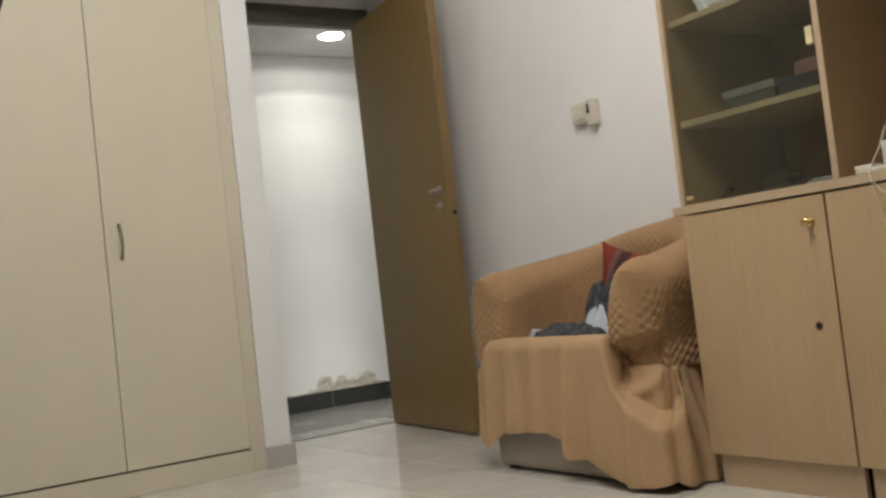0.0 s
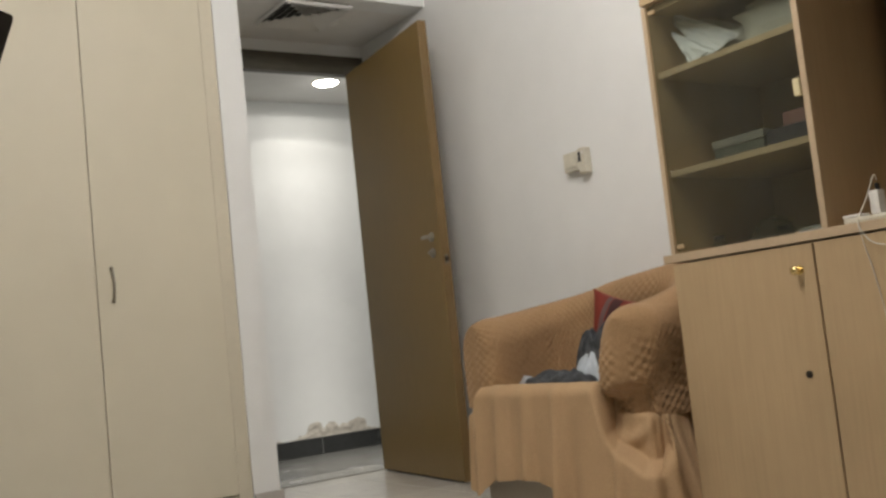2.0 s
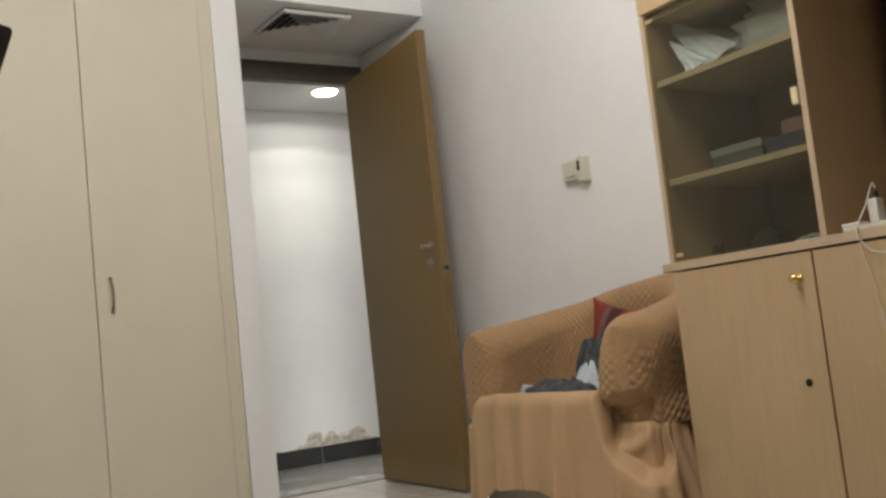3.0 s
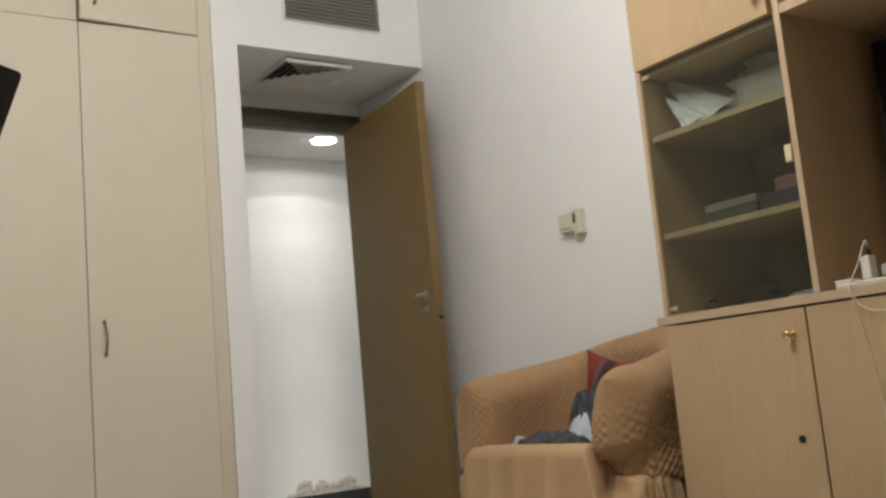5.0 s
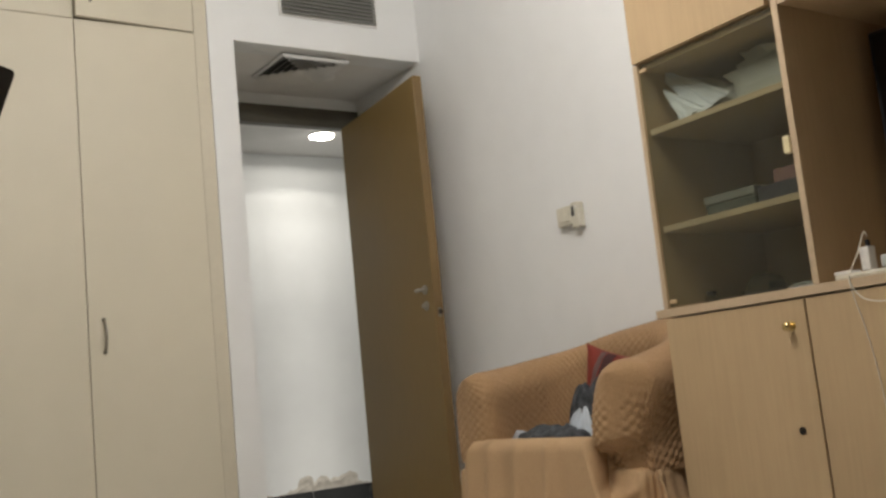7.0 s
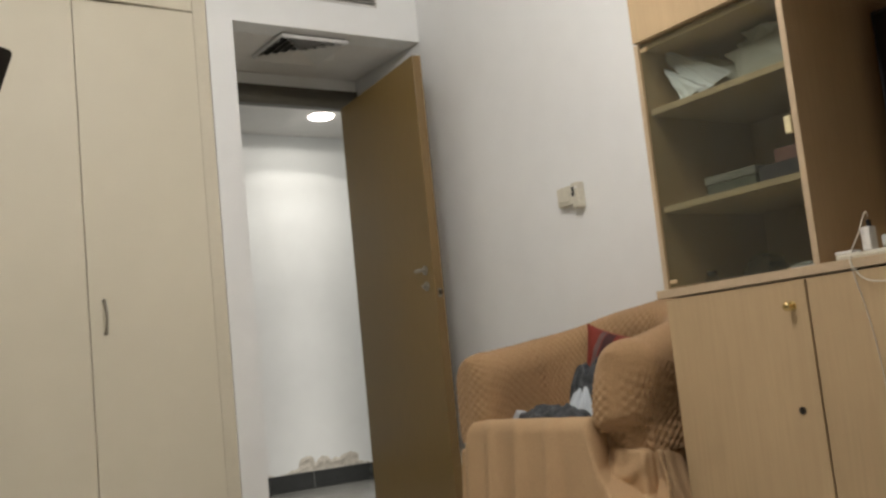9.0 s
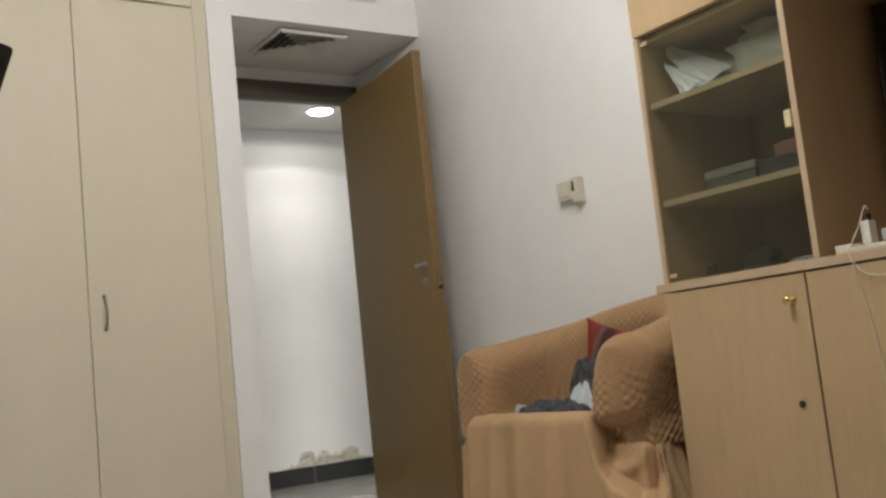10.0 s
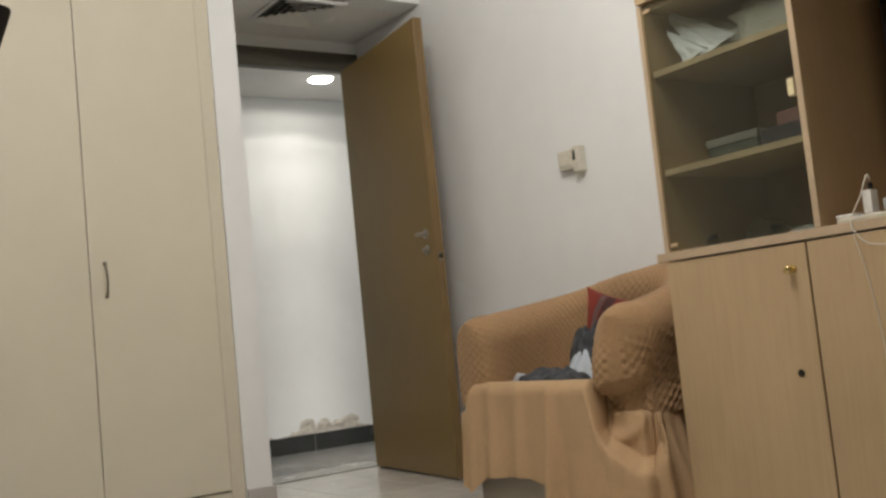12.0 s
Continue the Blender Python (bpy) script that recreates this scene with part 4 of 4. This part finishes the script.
part("keyboard_base", slab(HINGE + un * 0.003 - Vector((0, 0, 0.0215)), -ua, un, Vector((0, 0, 1)), 0.34, 0.235, 0.018, 0.010), BLACK_PLASTIC, lap)


# ---- armchair in a smocked cover ----
chair = thing("armchair", (2.33, 2.53, 0), "rounded armchair in a peach smocked cover with a loose skirt", "armchair")
part("seat_frame", box(2.110, 2.56, 2.32, 2.80, 0.1705, 0.40, 0.02, 2), BASE_CLOTH, chair)
part("base", box(2.034, 2.57, 2.200, 2.915, 0.011, 0.17, 0.02, 3), BASE_CLOTH, chair, "grey upholstered base showing under the cover", 40)
for fx, fy in ((2.075, 2.25), (2.075, 2.868), (2.52, 2.25), (2.52, 2.868)):
    part("foot", lathe([(0.026, 0.0), (0.028, 0.006), (0.028, 0.012)], (fx, fy, 0), "z", 16), BLACK_PLASTIC, chair, "short black foot", 40)

ARM0, ARM1, BACKX, CORNER = 2.185, 2.912, 2.528, 0.21   # arm centre lines, back centre line, corner radius
HALF = 0.098


def u_path(n):
    """The centre line of arms and back, from the far arm's end to the near arm's end, as evenly spaced (place, outward)."""
    raw = []
    x0 = 2.145
    for k in range(40):
        raw.append((x0 + (BACKX - CORNER - x0) * k / 40, ARM1))
    for k in range(40):
        a = math.pi / 2 * k / 40
        raw.append((BACKX - CORNER + CORNER * math.sin(a), ARM1 - CORNER + CORNER * math.cos(a)))
    for k in range(40):
        raw.append((BACKX, ARM1 - CORNER + (ARM0 - ARM1 + 2 * CORNER) * k / 40))
    for k in range(40):
        a = math.pi / 2 * k / 40
        raw.append((BACKX - CORNER + CORNER * math.cos(a), ARM0 + CORNER - CORNER * math.sin(a)))
    for k in range(41):
        raw.append((BACKX - CORNER + (x0 - BACKX + CORNER) * k / 40, ARM0))
    raw = np.array(raw)
    seg = np.r_[0, np.cumsum(np.linalg.norm(np.diff(raw, axis=0), axis=1))]
    s = np.linspace(0, seg[-1], n + 1)
    xs, ys = np.interp(s, seg, raw[:, 0]), np.interp(s, seg, raw[:, 1])
    dx, dy = np.gradient(xs), np.gradient(ys)
    ln = np.hypot(dx, dy)
    return xs, ys, -dy / ln * -1, dx / ln * -1, dx / ln, dy / ln, s


def tuck(z):
    """How far the near arm's outer side leans in at a height."""
    return float(np.interp(z, [0.30, 0.36, 0.42, 0.47, 0.54, 0.60, 0.65], [0.060, 0.068, 0.075, 0.064, 0.036, 0.014, 0.0]))


def smocked_cover():
    n, m, cap = 380, 200, 44
    xs, ys, ox, oy, tx, ty, s = u_path(n)
    if oy[0] < 0:          # outward of the far arm points away from the seat
        ox, oy = -ox, -oy
    rows = []
    idx = [(0, 1 - k / cap, -1) for k in range(cap)] + [(i, 0, 0) for i in range(n + 1)] + [(n, (k + 1) / cap, 1) for k in range(cap)]
    length = 0.0
    last = None
    # the rounded end of an arm: (forward, width) along a squarish quarter turn, evenly spaced
    turn = np.linspace(0, math.pi / 2, 800)
    fwd_raw, wide_raw = np.sin(turn) ** 0.55, np.cos(turn) ** 0.55
    gone = np.r_[0, np.cumsum(np.hypot(np.diff(fwd_raw) * 0.108, np.diff(wide_raw) * HALF))]
    even = np.linspace(0, gone[-1], cap + 1)
    END = list(zip(np.interp(even, gone, fwd_raw), np.interp(even, gone, wide_raw)))
    for i, c, side in idx:
        px, py = xs[i], ys[i]
        rise = min(1, max(0, (px - 2.06) / 0.46))
        top = 0.656 + 0.140 * rise ** 1.5 if s[i] > 0.80 else float(np.interp(s[i], [0.0, 0.185, 0.50, 0.60, 0.80], [0.676, 0.708, 0.762, 0.776, 0.796]))
        hw = HALF * (1 - 0.10 * rise)
        lo_in, lo_out = 0.385, 0.335 if i > n // 2 else 0.372
        nose, wide = 0.0, 1.0
        if c:
            far_out, wide = END[int(round(c * cap))]
            nose = 0.108 * far_out
            top -= (0.035 if side > 0 else 0.022) * far_out ** 3
            lo_in = 0.385 - 0.055 * min(1, c * 2)
            px, py = px + tx[i] * nose * side, py + ty[i] * nose * side
        length += math.hypot(math.hypot(px - last[0], py - last[1]), HALF * (wide - last[2])) if last else 0.0
        last = (px, py, wide)
        inner, arc, outer = top - hw - lo_in, math.pi * hw, top - hw - lo_out
        total = inner + arc + outer
        row = []
        for j in range(m + 1):
            q = total * j / m
            if q < inner:
                w, z, nw, nz = -hw, lo_in + q, -1, 0
            elif q < inner + arc:
                a = (q - inner) / hw
                w, z, nw, nz = -hw * math.cos(a), top - hw + hw * math.sin(a), -math.cos(a), math.sin(a)
            else:
                w, z, nw, nz = hw, top - hw - (q - inner - arc), 1, 0
            # rows of gathered puffs, each row shifted by half a puff, with a slow wander
            qq = q + 0.006 * noise.noise(Vector((length * 6, q * 5, 1)))
            ss = length + 0.006 * noise.noise(Vector((length * 7, q * 5, 9)))
            puff = (0.5 + 0.5 * math.cos(2 * math.pi * ss / 0.033) * math.cos(2 * math.pi * qq / 0.030)) ** 0.9
            puff = (puff if nz <= 0 else puff * (0.35 + 0.65 * min(1, wide / 0.4))) * (0.88 + 0.4 * noise.noise(Vector((length * 16, q * 16, 2))))
            fade = min(1, max(0.25, (0.70 - abs(z - 0.50)) * 2)) * min(1, max(0.3, (z - 0.30) / 0.05)) * (min(1, max(0.10, (top - 0.045 - z) / 0.07)) if i > n - 110 else 1)
            sag = 0.010 * noise.noise(Vector((length * 3, q * 3, 4))) + 0.018 * max(0, nw) * math.sin(math.pi * min(1, max(0, (0.66 - z) / 0.36)))
            # the near arm bulges over a hollow that rises from its inner front corner to its outer shoulder
            hollow = 0.0
            if side > 0 or i > n - 70:
                lat = w * wide / HALF if side > 0 else nw
                edge = 0.418 + 0.055 * max(0.0, (lat + 1) / 2)
                dip = min(1, max(0, (edge - z) / 0.036)) * min(1, max(0, (1.0 - lat) / 0.9))
                hollow = dip * dip * (3 - 2 * dip) * (1 if side > 0 else max(0, nw) * (i - n + 70) / 70)
            k = (0.0074 if i > n - 70 else 0.0056 if s[i] > 0.15 else 0.0030) * (1 - (0.8 if i > n - 110 else 0.22) * max(0, nz)) * puff * fade * (1 - 0.1 * hollow) + sag * (1 - hollow) - 0.022 * hollow * (nw > 0)
            # its outer half turns away and leans in below the shoulder
            skew = lean = 0.0
            if side > 0:
                lat = w * wide / HALF
                skew = 0.055 * max(0.0, (lat + 0.15) / 1.15) ** 1.4 * far_out
                lean = tuck(z) * max(0.0, (lat + 0.3) / 1.3)
            elif i > n - 70:
                lean = tuck(z) * max(0, nw) * (i - n + 70) / 70
            w2, z2 = w * wide + nw * k * wide - lean * wide, z + nz * k - 0.008 * puff * hollow * (1 if side > 0 else 0)
            boot = 0.026 * math.exp(-((z - 0.455) / 0.075) ** 2) * max(0.0, (0.3 - w * wide / HALF) / 1.3) * (side > 0)
            fwd = ((0.0095 if side > 0 else 0.004) * puff * fade * min(1, wide / 0.2) * (1 + 0.5 * hollow) - 0.068 * hollow + boot) * side * far_out - skew - lean * far_out if c else 0.0
            row.append((px + ox[i] * w2 + tx[i] * fwd, py + oy[i] * w2 + ty[i] * fwd, z2))
        rows.append(row)
    verts = [p for row in rows for p in row]
    M = m + 1
    faces = [(i * M + j, i * M + j + 1, (i + 1) * M + j + 1, (i + 1) * M + j) for i in range(len(rows) - 1) for j in range(m)]
    bm = bmesh.new()
    me = bpy.data.meshes.new("tmp")
    me.from_pydata(verts, [], faces)
    bm.from_mesh(me)
    bpy.data.meshes.remove(me)
    bmesh.ops.recalc_face_normals(bm, faces=bm.faces)
    return bm


part("smocked_cover", smocked_cover(), SMOCK, chair, "puckered peach stretch fabric over arms and back", 75)


def ridge(y, c, w):
    return math.exp(-((y - c) / w) ** 2)


def seat_top(u, v):
    """The seat under its plain cloth, slightly hollow in the middle."""
    x, y = 2.050 + 0.44 * v, 2.255 + (2.895 - 2.255) * u
    edge = min(1, min(u, 1 - u) / 0.06)
    return Vector((x, y, 0.4455 - 0.034 * v - 0.004 * math.sin(math.pi * v) * edge - 0.03 * (1 - edge) + 0.003 * noise.noise(Vector((x * 14, y * 14, 3)))))


part("seat_cloth", sheet(seat_top, 60, 40, -0.02), DRAPE, chair, "plain peach cloth over the seat", 80)


def skirt_path(n):
    """The outer line of the skirt: far side, front, near side, evenly spaced, with outward directions."""
    ctrl = [(2.58, 3.004), (2.30, 3.006), (2.13, 3.004), (2.055, 2.990), (2.020, 2.945), (2.012, 2.88), (2.010, 2.75), (2.008, 2.60), (2.004, 2.45),
            (2.000, 2.34), (1.998, 2.24), (2.000, 2.165), (2.018, 2.105), (2.070, 2.074), (2.16, 2.066), (2.30, 2.064), (2.58, 2.064)]
    p = [Vector((*q, 0)) for q in ctrl]
    p = [p[0] * 2 - p[1]] + p + [p[-1] * 2 - p[-2]]
    raw = []
    for i in range(1, len(p) - 2):
        a, b, c, d = p[i - 1:i + 3]
        for k in range(12):
            t = k / 12
            raw.append(0.5 * (2 * b + (c - a) * t + (2 * a - 5 * b + 4 * c - d) * t * t + (3 * b - a - 3 * c + d) * t ** 3))
    raw = np.array([(q.x, q.y) for q in raw] + [ctrl[-1]])
    seg = np.r_[0, np.cumsum(np.linalg.norm(np.diff(raw, axis=0), axis=1))]
    s = np.linspace(0, seg[-1], n + 1)
    xs, ys = np.interp(s, seg, raw[:, 0]), np.interp(s, seg, raw[:, 1])
    soft = np.hanning(13)[1:-1] / np.hanning(13).sum()
    dx, dy = (np.convolve(np.pad(np.gradient(q), 5, "edge"), soft, "valid") for q in (xs, ys))
    ln = np.hypot(dx, dy)
    return xs, ys, dy / ln, -dx / ln, s


def step3(t):
    t = min(1.0, max(0.0, t))
    return t * t * (3 - 2 * t)


def skirt():
    """One loose cloth that hangs from under the arms and over the seat's front edge, raised along the front."""
    n, m = 430, 90
    xs, ys, nx, ny, s = skirt_path(n)
    corner = s[int(np.argmin((xs - 2.018) ** 2 + (ys - 2.105) ** 2))]
    front0, front1 = s[int(np.argmin((xs - 2.012) ** 2 + (ys - 2.88) ** 2))], s[int(np.argmin((xs - 1.998) ** 2 + (ys - 2.270) ** 2))]

    def raw_hem(y, near, far):
        if far > 0:
            return float(np.interp(far, [0, 0.03, 0.07, 0.12, 0.30], [0.083, 0.076, 0.086, 0.100, 0.06]))
        if near > 0:
            return float(np.interp(near, [0, 0.085, 0.155, 0.200, 0.235, 0.345], [0.037, 0.016, 0.016, 0.034, 0.012, 0.006]))
        return float(np.interp(y, [2.27, 2.36, 2.42, 2.446, 2.464, 2.60, 2.80, 2.86, 2.90], [0.037, 0.074, 0.076, 0.076, 0.126, 0.144, 0.140, 0.106, 0.084])) + 0.007 * noise.noise(Vector((y * 12, 0.3, 0.8)))

    hems = np.array([raw_hem(ys[i], max(0.0, s[i] - front1), max(0.0, front0 - s[i])) for i in range(n + 1)])
    hems = np.convolve(np.pad(hems, 3, "edge"), np.hanning(9)[1:-1] / np.hanning(9).sum(), "valid")

    def fn(u, v):
        i = min(n, int(round(u * n)))
        x, y, si = xs[i], ys[i], s[i]
        near = max(0.0, si - front1)
        far = max(0.0, front0 - si)
        mid = 1 - min(1, max(near, far) / 0.07)
        mid = mid * mid * (3 - 2 * mid)
        top = 0.4475 * mid + (1 - mid) * (0.338 + 0.03 * math.exp(-max(near, far) / 0.10))
        hem = hems[i]
        r = 0.045 * mid + 0.012 * (1 - mid)
        arc, drop, lead = r * math.pi / 2, top - r - hem, 0.03 + 0.03 * mid
        q = v * (arc + drop + lead) - lead
        if q < 0:
            inset, z, k = r - q, top - (0.012 * mid - 0.008 * (1 - mid)) * (-q / lead) ** 1.6, 0.0
        elif q < arc:
            inset, z, k = r - r * math.sin(q / r), top - r + r * math.cos(q / r), 0.0
        else:
            inset, z, k = 0.0, top - r - (q - arc), min(1, (q - arc) / 0.30)
        wave = 0.034 * ridge(y, 2.447, 0.022) - 0.014 * ridge(y, 2.395, 0.042) + 0.018 * ridge(y, 2.62, 0.026) + 0.020 * ridge(y, 2.765, 0.024) - 0.010 * ridge(y, 2.70, 0.03) - 0.006 * ridge(y, 2.58, 0.02)
        wave += 0.012 * ridge(y, 2.90, 0.02) - 0.008 * ridge(y, 2.54, 0.04) - 0.006 * ridge(y, 2.835, 0.030)
        side = step3(max(near, far) / 0.12)
        wave = wave * (1 - step3(near / 0.06)) * (1 - step3(far / 0.06)) + side * (0.010 * math.sin(si * 58 + 1.5 * math.sin(si * 13)) + 0.005 * math.sin(si * 121 + 2))
        out = -inset + wave * (0.48 + 0.60 * k) + 0.016 * k + 0.004 * noise.noise(Vector((si * 20, z * 6, 7))) * k
        back = Vector((0.0, 0.0))
        if far == 0:
            # under the arm the cloth hangs back inside a deep U-shaped fold
            c = si - corner
            rim = float(np.interp(c, [-0.26, -0.20, -0.164, -0.148, -0.129, -0.101, -0.05, 0.0, 0.043, 0.077, 0.101, 0.118, 0.15], [0.60, 0.50, 0.400, 0.335, 0.280, 0.246, 0.214, 0.178, 0.172, 0.212, 0.285, 0.330, 0.42]))
            inside = step3((z - rim) / (0.044 + 0.02 * step3((c - 0.02) / 0.05)))
            hang = step3((c - 0.092) / 0.03)
            out += 0.004 * ridge(z, rim - 0.018, 0.030) * step3((c + 0.24) / 0.06) * step3((0.12 - c) / 0.04)
            deep = (1 - hang) * 0.106 * inside + hang * 0.074 * (0.25 + 0.75 * step3((z - 0.06) / 0.26))
            turn = math.radians(float(np.interp(c, [-0.20, -0.12, 0.08, 0.14], [0, 32, 42, 90])))
            back = Vector((math.cos(turn), math.sin(turn))) * deep
            # a small swag across the hollow, and gathers that fall from the smocked edge
            window = max(0.0, math.sin(math.pi * min(1, max(0, (c + 0.150) / 0.175))))
            swag = 0.312 - 0.048 * window
            out += inside * window ** 0.6 * 0.018 * ridge(z, swag + 0.006, 0.024)
            fall = inside * step3((0.350 - z) / 0.03) * step3((c + 0.02) / 0.03) * (1 - hang)
            out += fall * (0.008 * ridge(c, 0.010, 0.010) + 0.008 * ridge(c, 0.040, 0.010) + 0.006 * ridge(c, 0.070, 0.010))
            # the groove where the front cloth meets the side cloth
            out -= 0.012 * ridge(c, 0.108, 0.016) * step3((0.36 - z) / 0.04)
            out += 0.010 * math.exp(-((c + 0.02) / 0.10) ** 2) * k
        px, py = x + nx[i] * out + back.x, y + ny[i] * out + back.y
        return Vector((px, max(py, 2.0465), z))
    return sheet(fn, n, m, 0.003)


part("skirt", skirt(), DRAPE, chair, "loose peach skirt in folds, its hem raised in front", 80)


# ---- things lying on the armchair ----
def cushion(c, a, b, n, half, thick, seed):
    """A limp square cushion with drawn-out corners."""
    def fn(sgn):
        def f(u, v):
            p, q = u * 2 - 1, v * 2 - 1
            pinch = 1 - 0.10 * (1 - p * p) * q * q - 0.10 * (1 - q * q) * p * p
            puff = ((1 - p * p) * (1 - q * q)) ** 0.45
            w = 0.006 * noise.noise(Vector((p * 3, q * 3, seed)))
            return Vector(c) + Vector(a) * p * half * pinch + Vector(b) * q * half * pinch + Vector(n) * sgn * (thick * puff + w * puff)
        return f
    bm = sheet(fn(1), 26, 26)
    bm2 = sheet(fn(-1), 26, 26)
    me = bpy.data.meshes.new("tmp")
    bm2.to_mesh(me)
    bm2.free()
    bm.from_mesh(me)
    bpy.data.meshes.remove(me)
    bmesh.ops.remove_doubles(bm, verts=bm.verts, dist=0.0005)
    bmesh.ops.recalc_face_normals(bm, faces=bm.faces)
    return bm


red = thing("cushion", (2.33, 2.46, 0.45), "red cushion with a striped edge leaning in the armchair", "cushion")
CC, ca, cb = Vector((2.328, 2.461, 0.574)), Vector((0.10, -0.94, -0.28)).normalized(), Vector((0.22, 0.03, 0.97)).normalized()
cn = ca.cross(cb).normalized()
if cn.x > 0:
    cn = -cn
part("cover", cushion(CC, ca, cb, cn, 0.135, 0.042, 3.0), RED, red, "", 70)


def band(p0, p1, width, lift):
    """A woven band laid over the cushion's face from p0 to p1, in its own square from -1 to 1."""
    def fn(u, v):
        p, q = p0[0] + (p1[0] - p0[0]) * u + width * (v - 0.5), p0[1] + (p1[1] - p0[1]) * u
        pinch = 1 - 0.10 * (1 - p * p) * q * q - 0.10 * (1 - q * q) * p * p
        puff = max(0, (1 - p * p) * (1 - q * q)) ** 0.45
        w = 0.006 * noise.noise(Vector((p * 3, q * 3, 3.0)))
        return CC + ca * p * 0.135 * pinch + cb * q * 0.135 * pinch + cn * ((0.042 + w) * puff + lift)
    return sheet(fn, 24, 8, 0.001)


part("stripe", band((-0.32, 0.96), (-0.80, -0.9), 0.17, 0.0018), STRIPE, red, "greyish striped band", 70)
part("stripe", band((-0.05, 0.96), (-0.50, -0.9), 0.30, 0.0018), MAROON, red, "dark maroon band", 70)

SEAT_Z = 0.4330


def seat_z(x):
    return 0.4462 - 0.034 * (x - 2.05) / 0.44



def heap(c, rx, ry, high, seed, lean=(0, 0), sharp=1.0):
    """A garment dropped in a heap: ridged folds that fall away to a ragged edge."""
    def fn(u, v):
        a, r = 2 * math.pi * u, v
        ragged = 1 + 0.30 * noise.noise(Vector((math.cos(a) * 1.6, math.sin(a) * 1.6, seed)))
        x, y = c[0] + rx * r * ragged * math.cos(a), c[1] + ry * r * ragged * math.sin(a)
        env = (1 - r ** 1.6) ** sharp
        n1 = 1 - 2.0 * abs(noise.noise(Vector((x * 13, y * 13, seed))))
        n2 = 1 - 2.0 * abs(noise.noise(Vector((x * 30, y * 26, seed + 4))))
        rise, cap = high * env * (0.42 + 0.46 * n1 + 0.24 * n2), 0.72 * high
        z = seat_z(x) + (cap * math.tanh(rise / cap) if high > 0.2 else rise)
        return Vector((x + lean[0] * env, y + lean[1] * env, max(z, seat_z(x) + 0.004 * (1 - r))))
    bm = sheet(fn, 72, 30)
    bmesh.ops.remove_doubles(bm, verts=bm.verts, dist=0.00005)
    rim = [e for e in bm.edges if len(e.link_faces) == 1]
    bmesh.ops.holes_fill(bm, edges=rim)
    bmesh.ops.recalc_face_normals(bm, faces=bm.faces)
    return bm


def garment(name, c, rx, ry, high, seed, material, label, lean=(0, 0), sharp=1.0):
    solid(name, heap(c, rx, ry, high, seed, lean, sharp), material, label, "clothes", place=(c[0], c[1], SEAT_Z), smooth=50)


garment("trousers", (2.185, 2.620), 0.085, 0.155, 0.052, 2.0, DENIM, "crumpled dark blue-grey trousers on the seat", sharp=0.5)
garment("jacket", (2.278, 2.545), 0.060, 0.082, 0.330, 8.0, DENIM, "crumpled dark jacket heaped behind the shirt", (0.02, -0.02), 0.55)
garment("sock", (2.150, 2.768), 0.026, 0.038, 0.036, 11.0, GREY_CLOTH, "crumpled light grey sock beside the trousers", sharp=0.6)


def shirt():
    """A stiff shirt stood up in angular folds: a fan of creases round a leaning peak."""
    peak, foot = Vector((2.250, 2.530, SEAT_Z + 0.118)), Vector((2.225, 2.520, SEAT_Z))

    def fn(u, v):
        a = 2 * math.pi * u
        zig = 1 + 0.22 * (abs(((u * 7 + 0.2) % 1) - 0.5) * 4 - 1)
        rx, ry = 0.046 * zig, 0.074 * zig
        rim = foot + Vector((rx * math.cos(a), ry * math.sin(a) + 0.012, 0.0))
        p = peak.lerp(rim, v ** 0.8)
        p.z += 0.016 * math.sin(math.pi * v) * (0.4 + math.cos(a * 3 + 1)) + 0.008 * noise.noise(p * 30) * math.sin(math.pi * v)
        return p
    bm = sheet(fn, 56, 10)
    bmesh.ops.remove_doubles(bm, verts=bm.verts, dist=0.00005)
    bmesh.ops.holes_fill(bm, edges=[e for e in bm.edges if len(e.link_faces) == 1])
    bmesh.ops.recalc_face_normals(bm, faces=bm.faces)
    return bm


solid("shirt", shirt(), PALE, "crumpled pale blue shirt behind the trousers on the seat", "clothes", place=(2.225, 2.520, SEAT_Z), smooth=28)

# ---- floor tiles ----
STEP, GAP = 0.335, 0.0018


def tile_mesh(lx, ly):
    return to_mesh("tile", box(GAP / 2, lx - GAP / 2, GAP / 2, ly - GAP / 2, -0.0024, 0.0, 0.0009, 1), TILE)


full, cut = tile_mesh(STEP, STEP), tile_mesh(STEP, 4.590 - 4.351)
for i in range(-10, 4):
    for j in range(-14, 5):
        tx0, ty0 = 1.635 + STEP * i, 3.011 + STEP * j
        if tx0 > RIGHT or ty0 > 4.5 or tx0 < LEFT_X - 0.2 or ty0 < BACK_Y - 0.2:
            continue
        ob = new("tile", cut if j == 4 else full)
        ob.location = (tx0, ty0, 0)
        ob.parent = floor
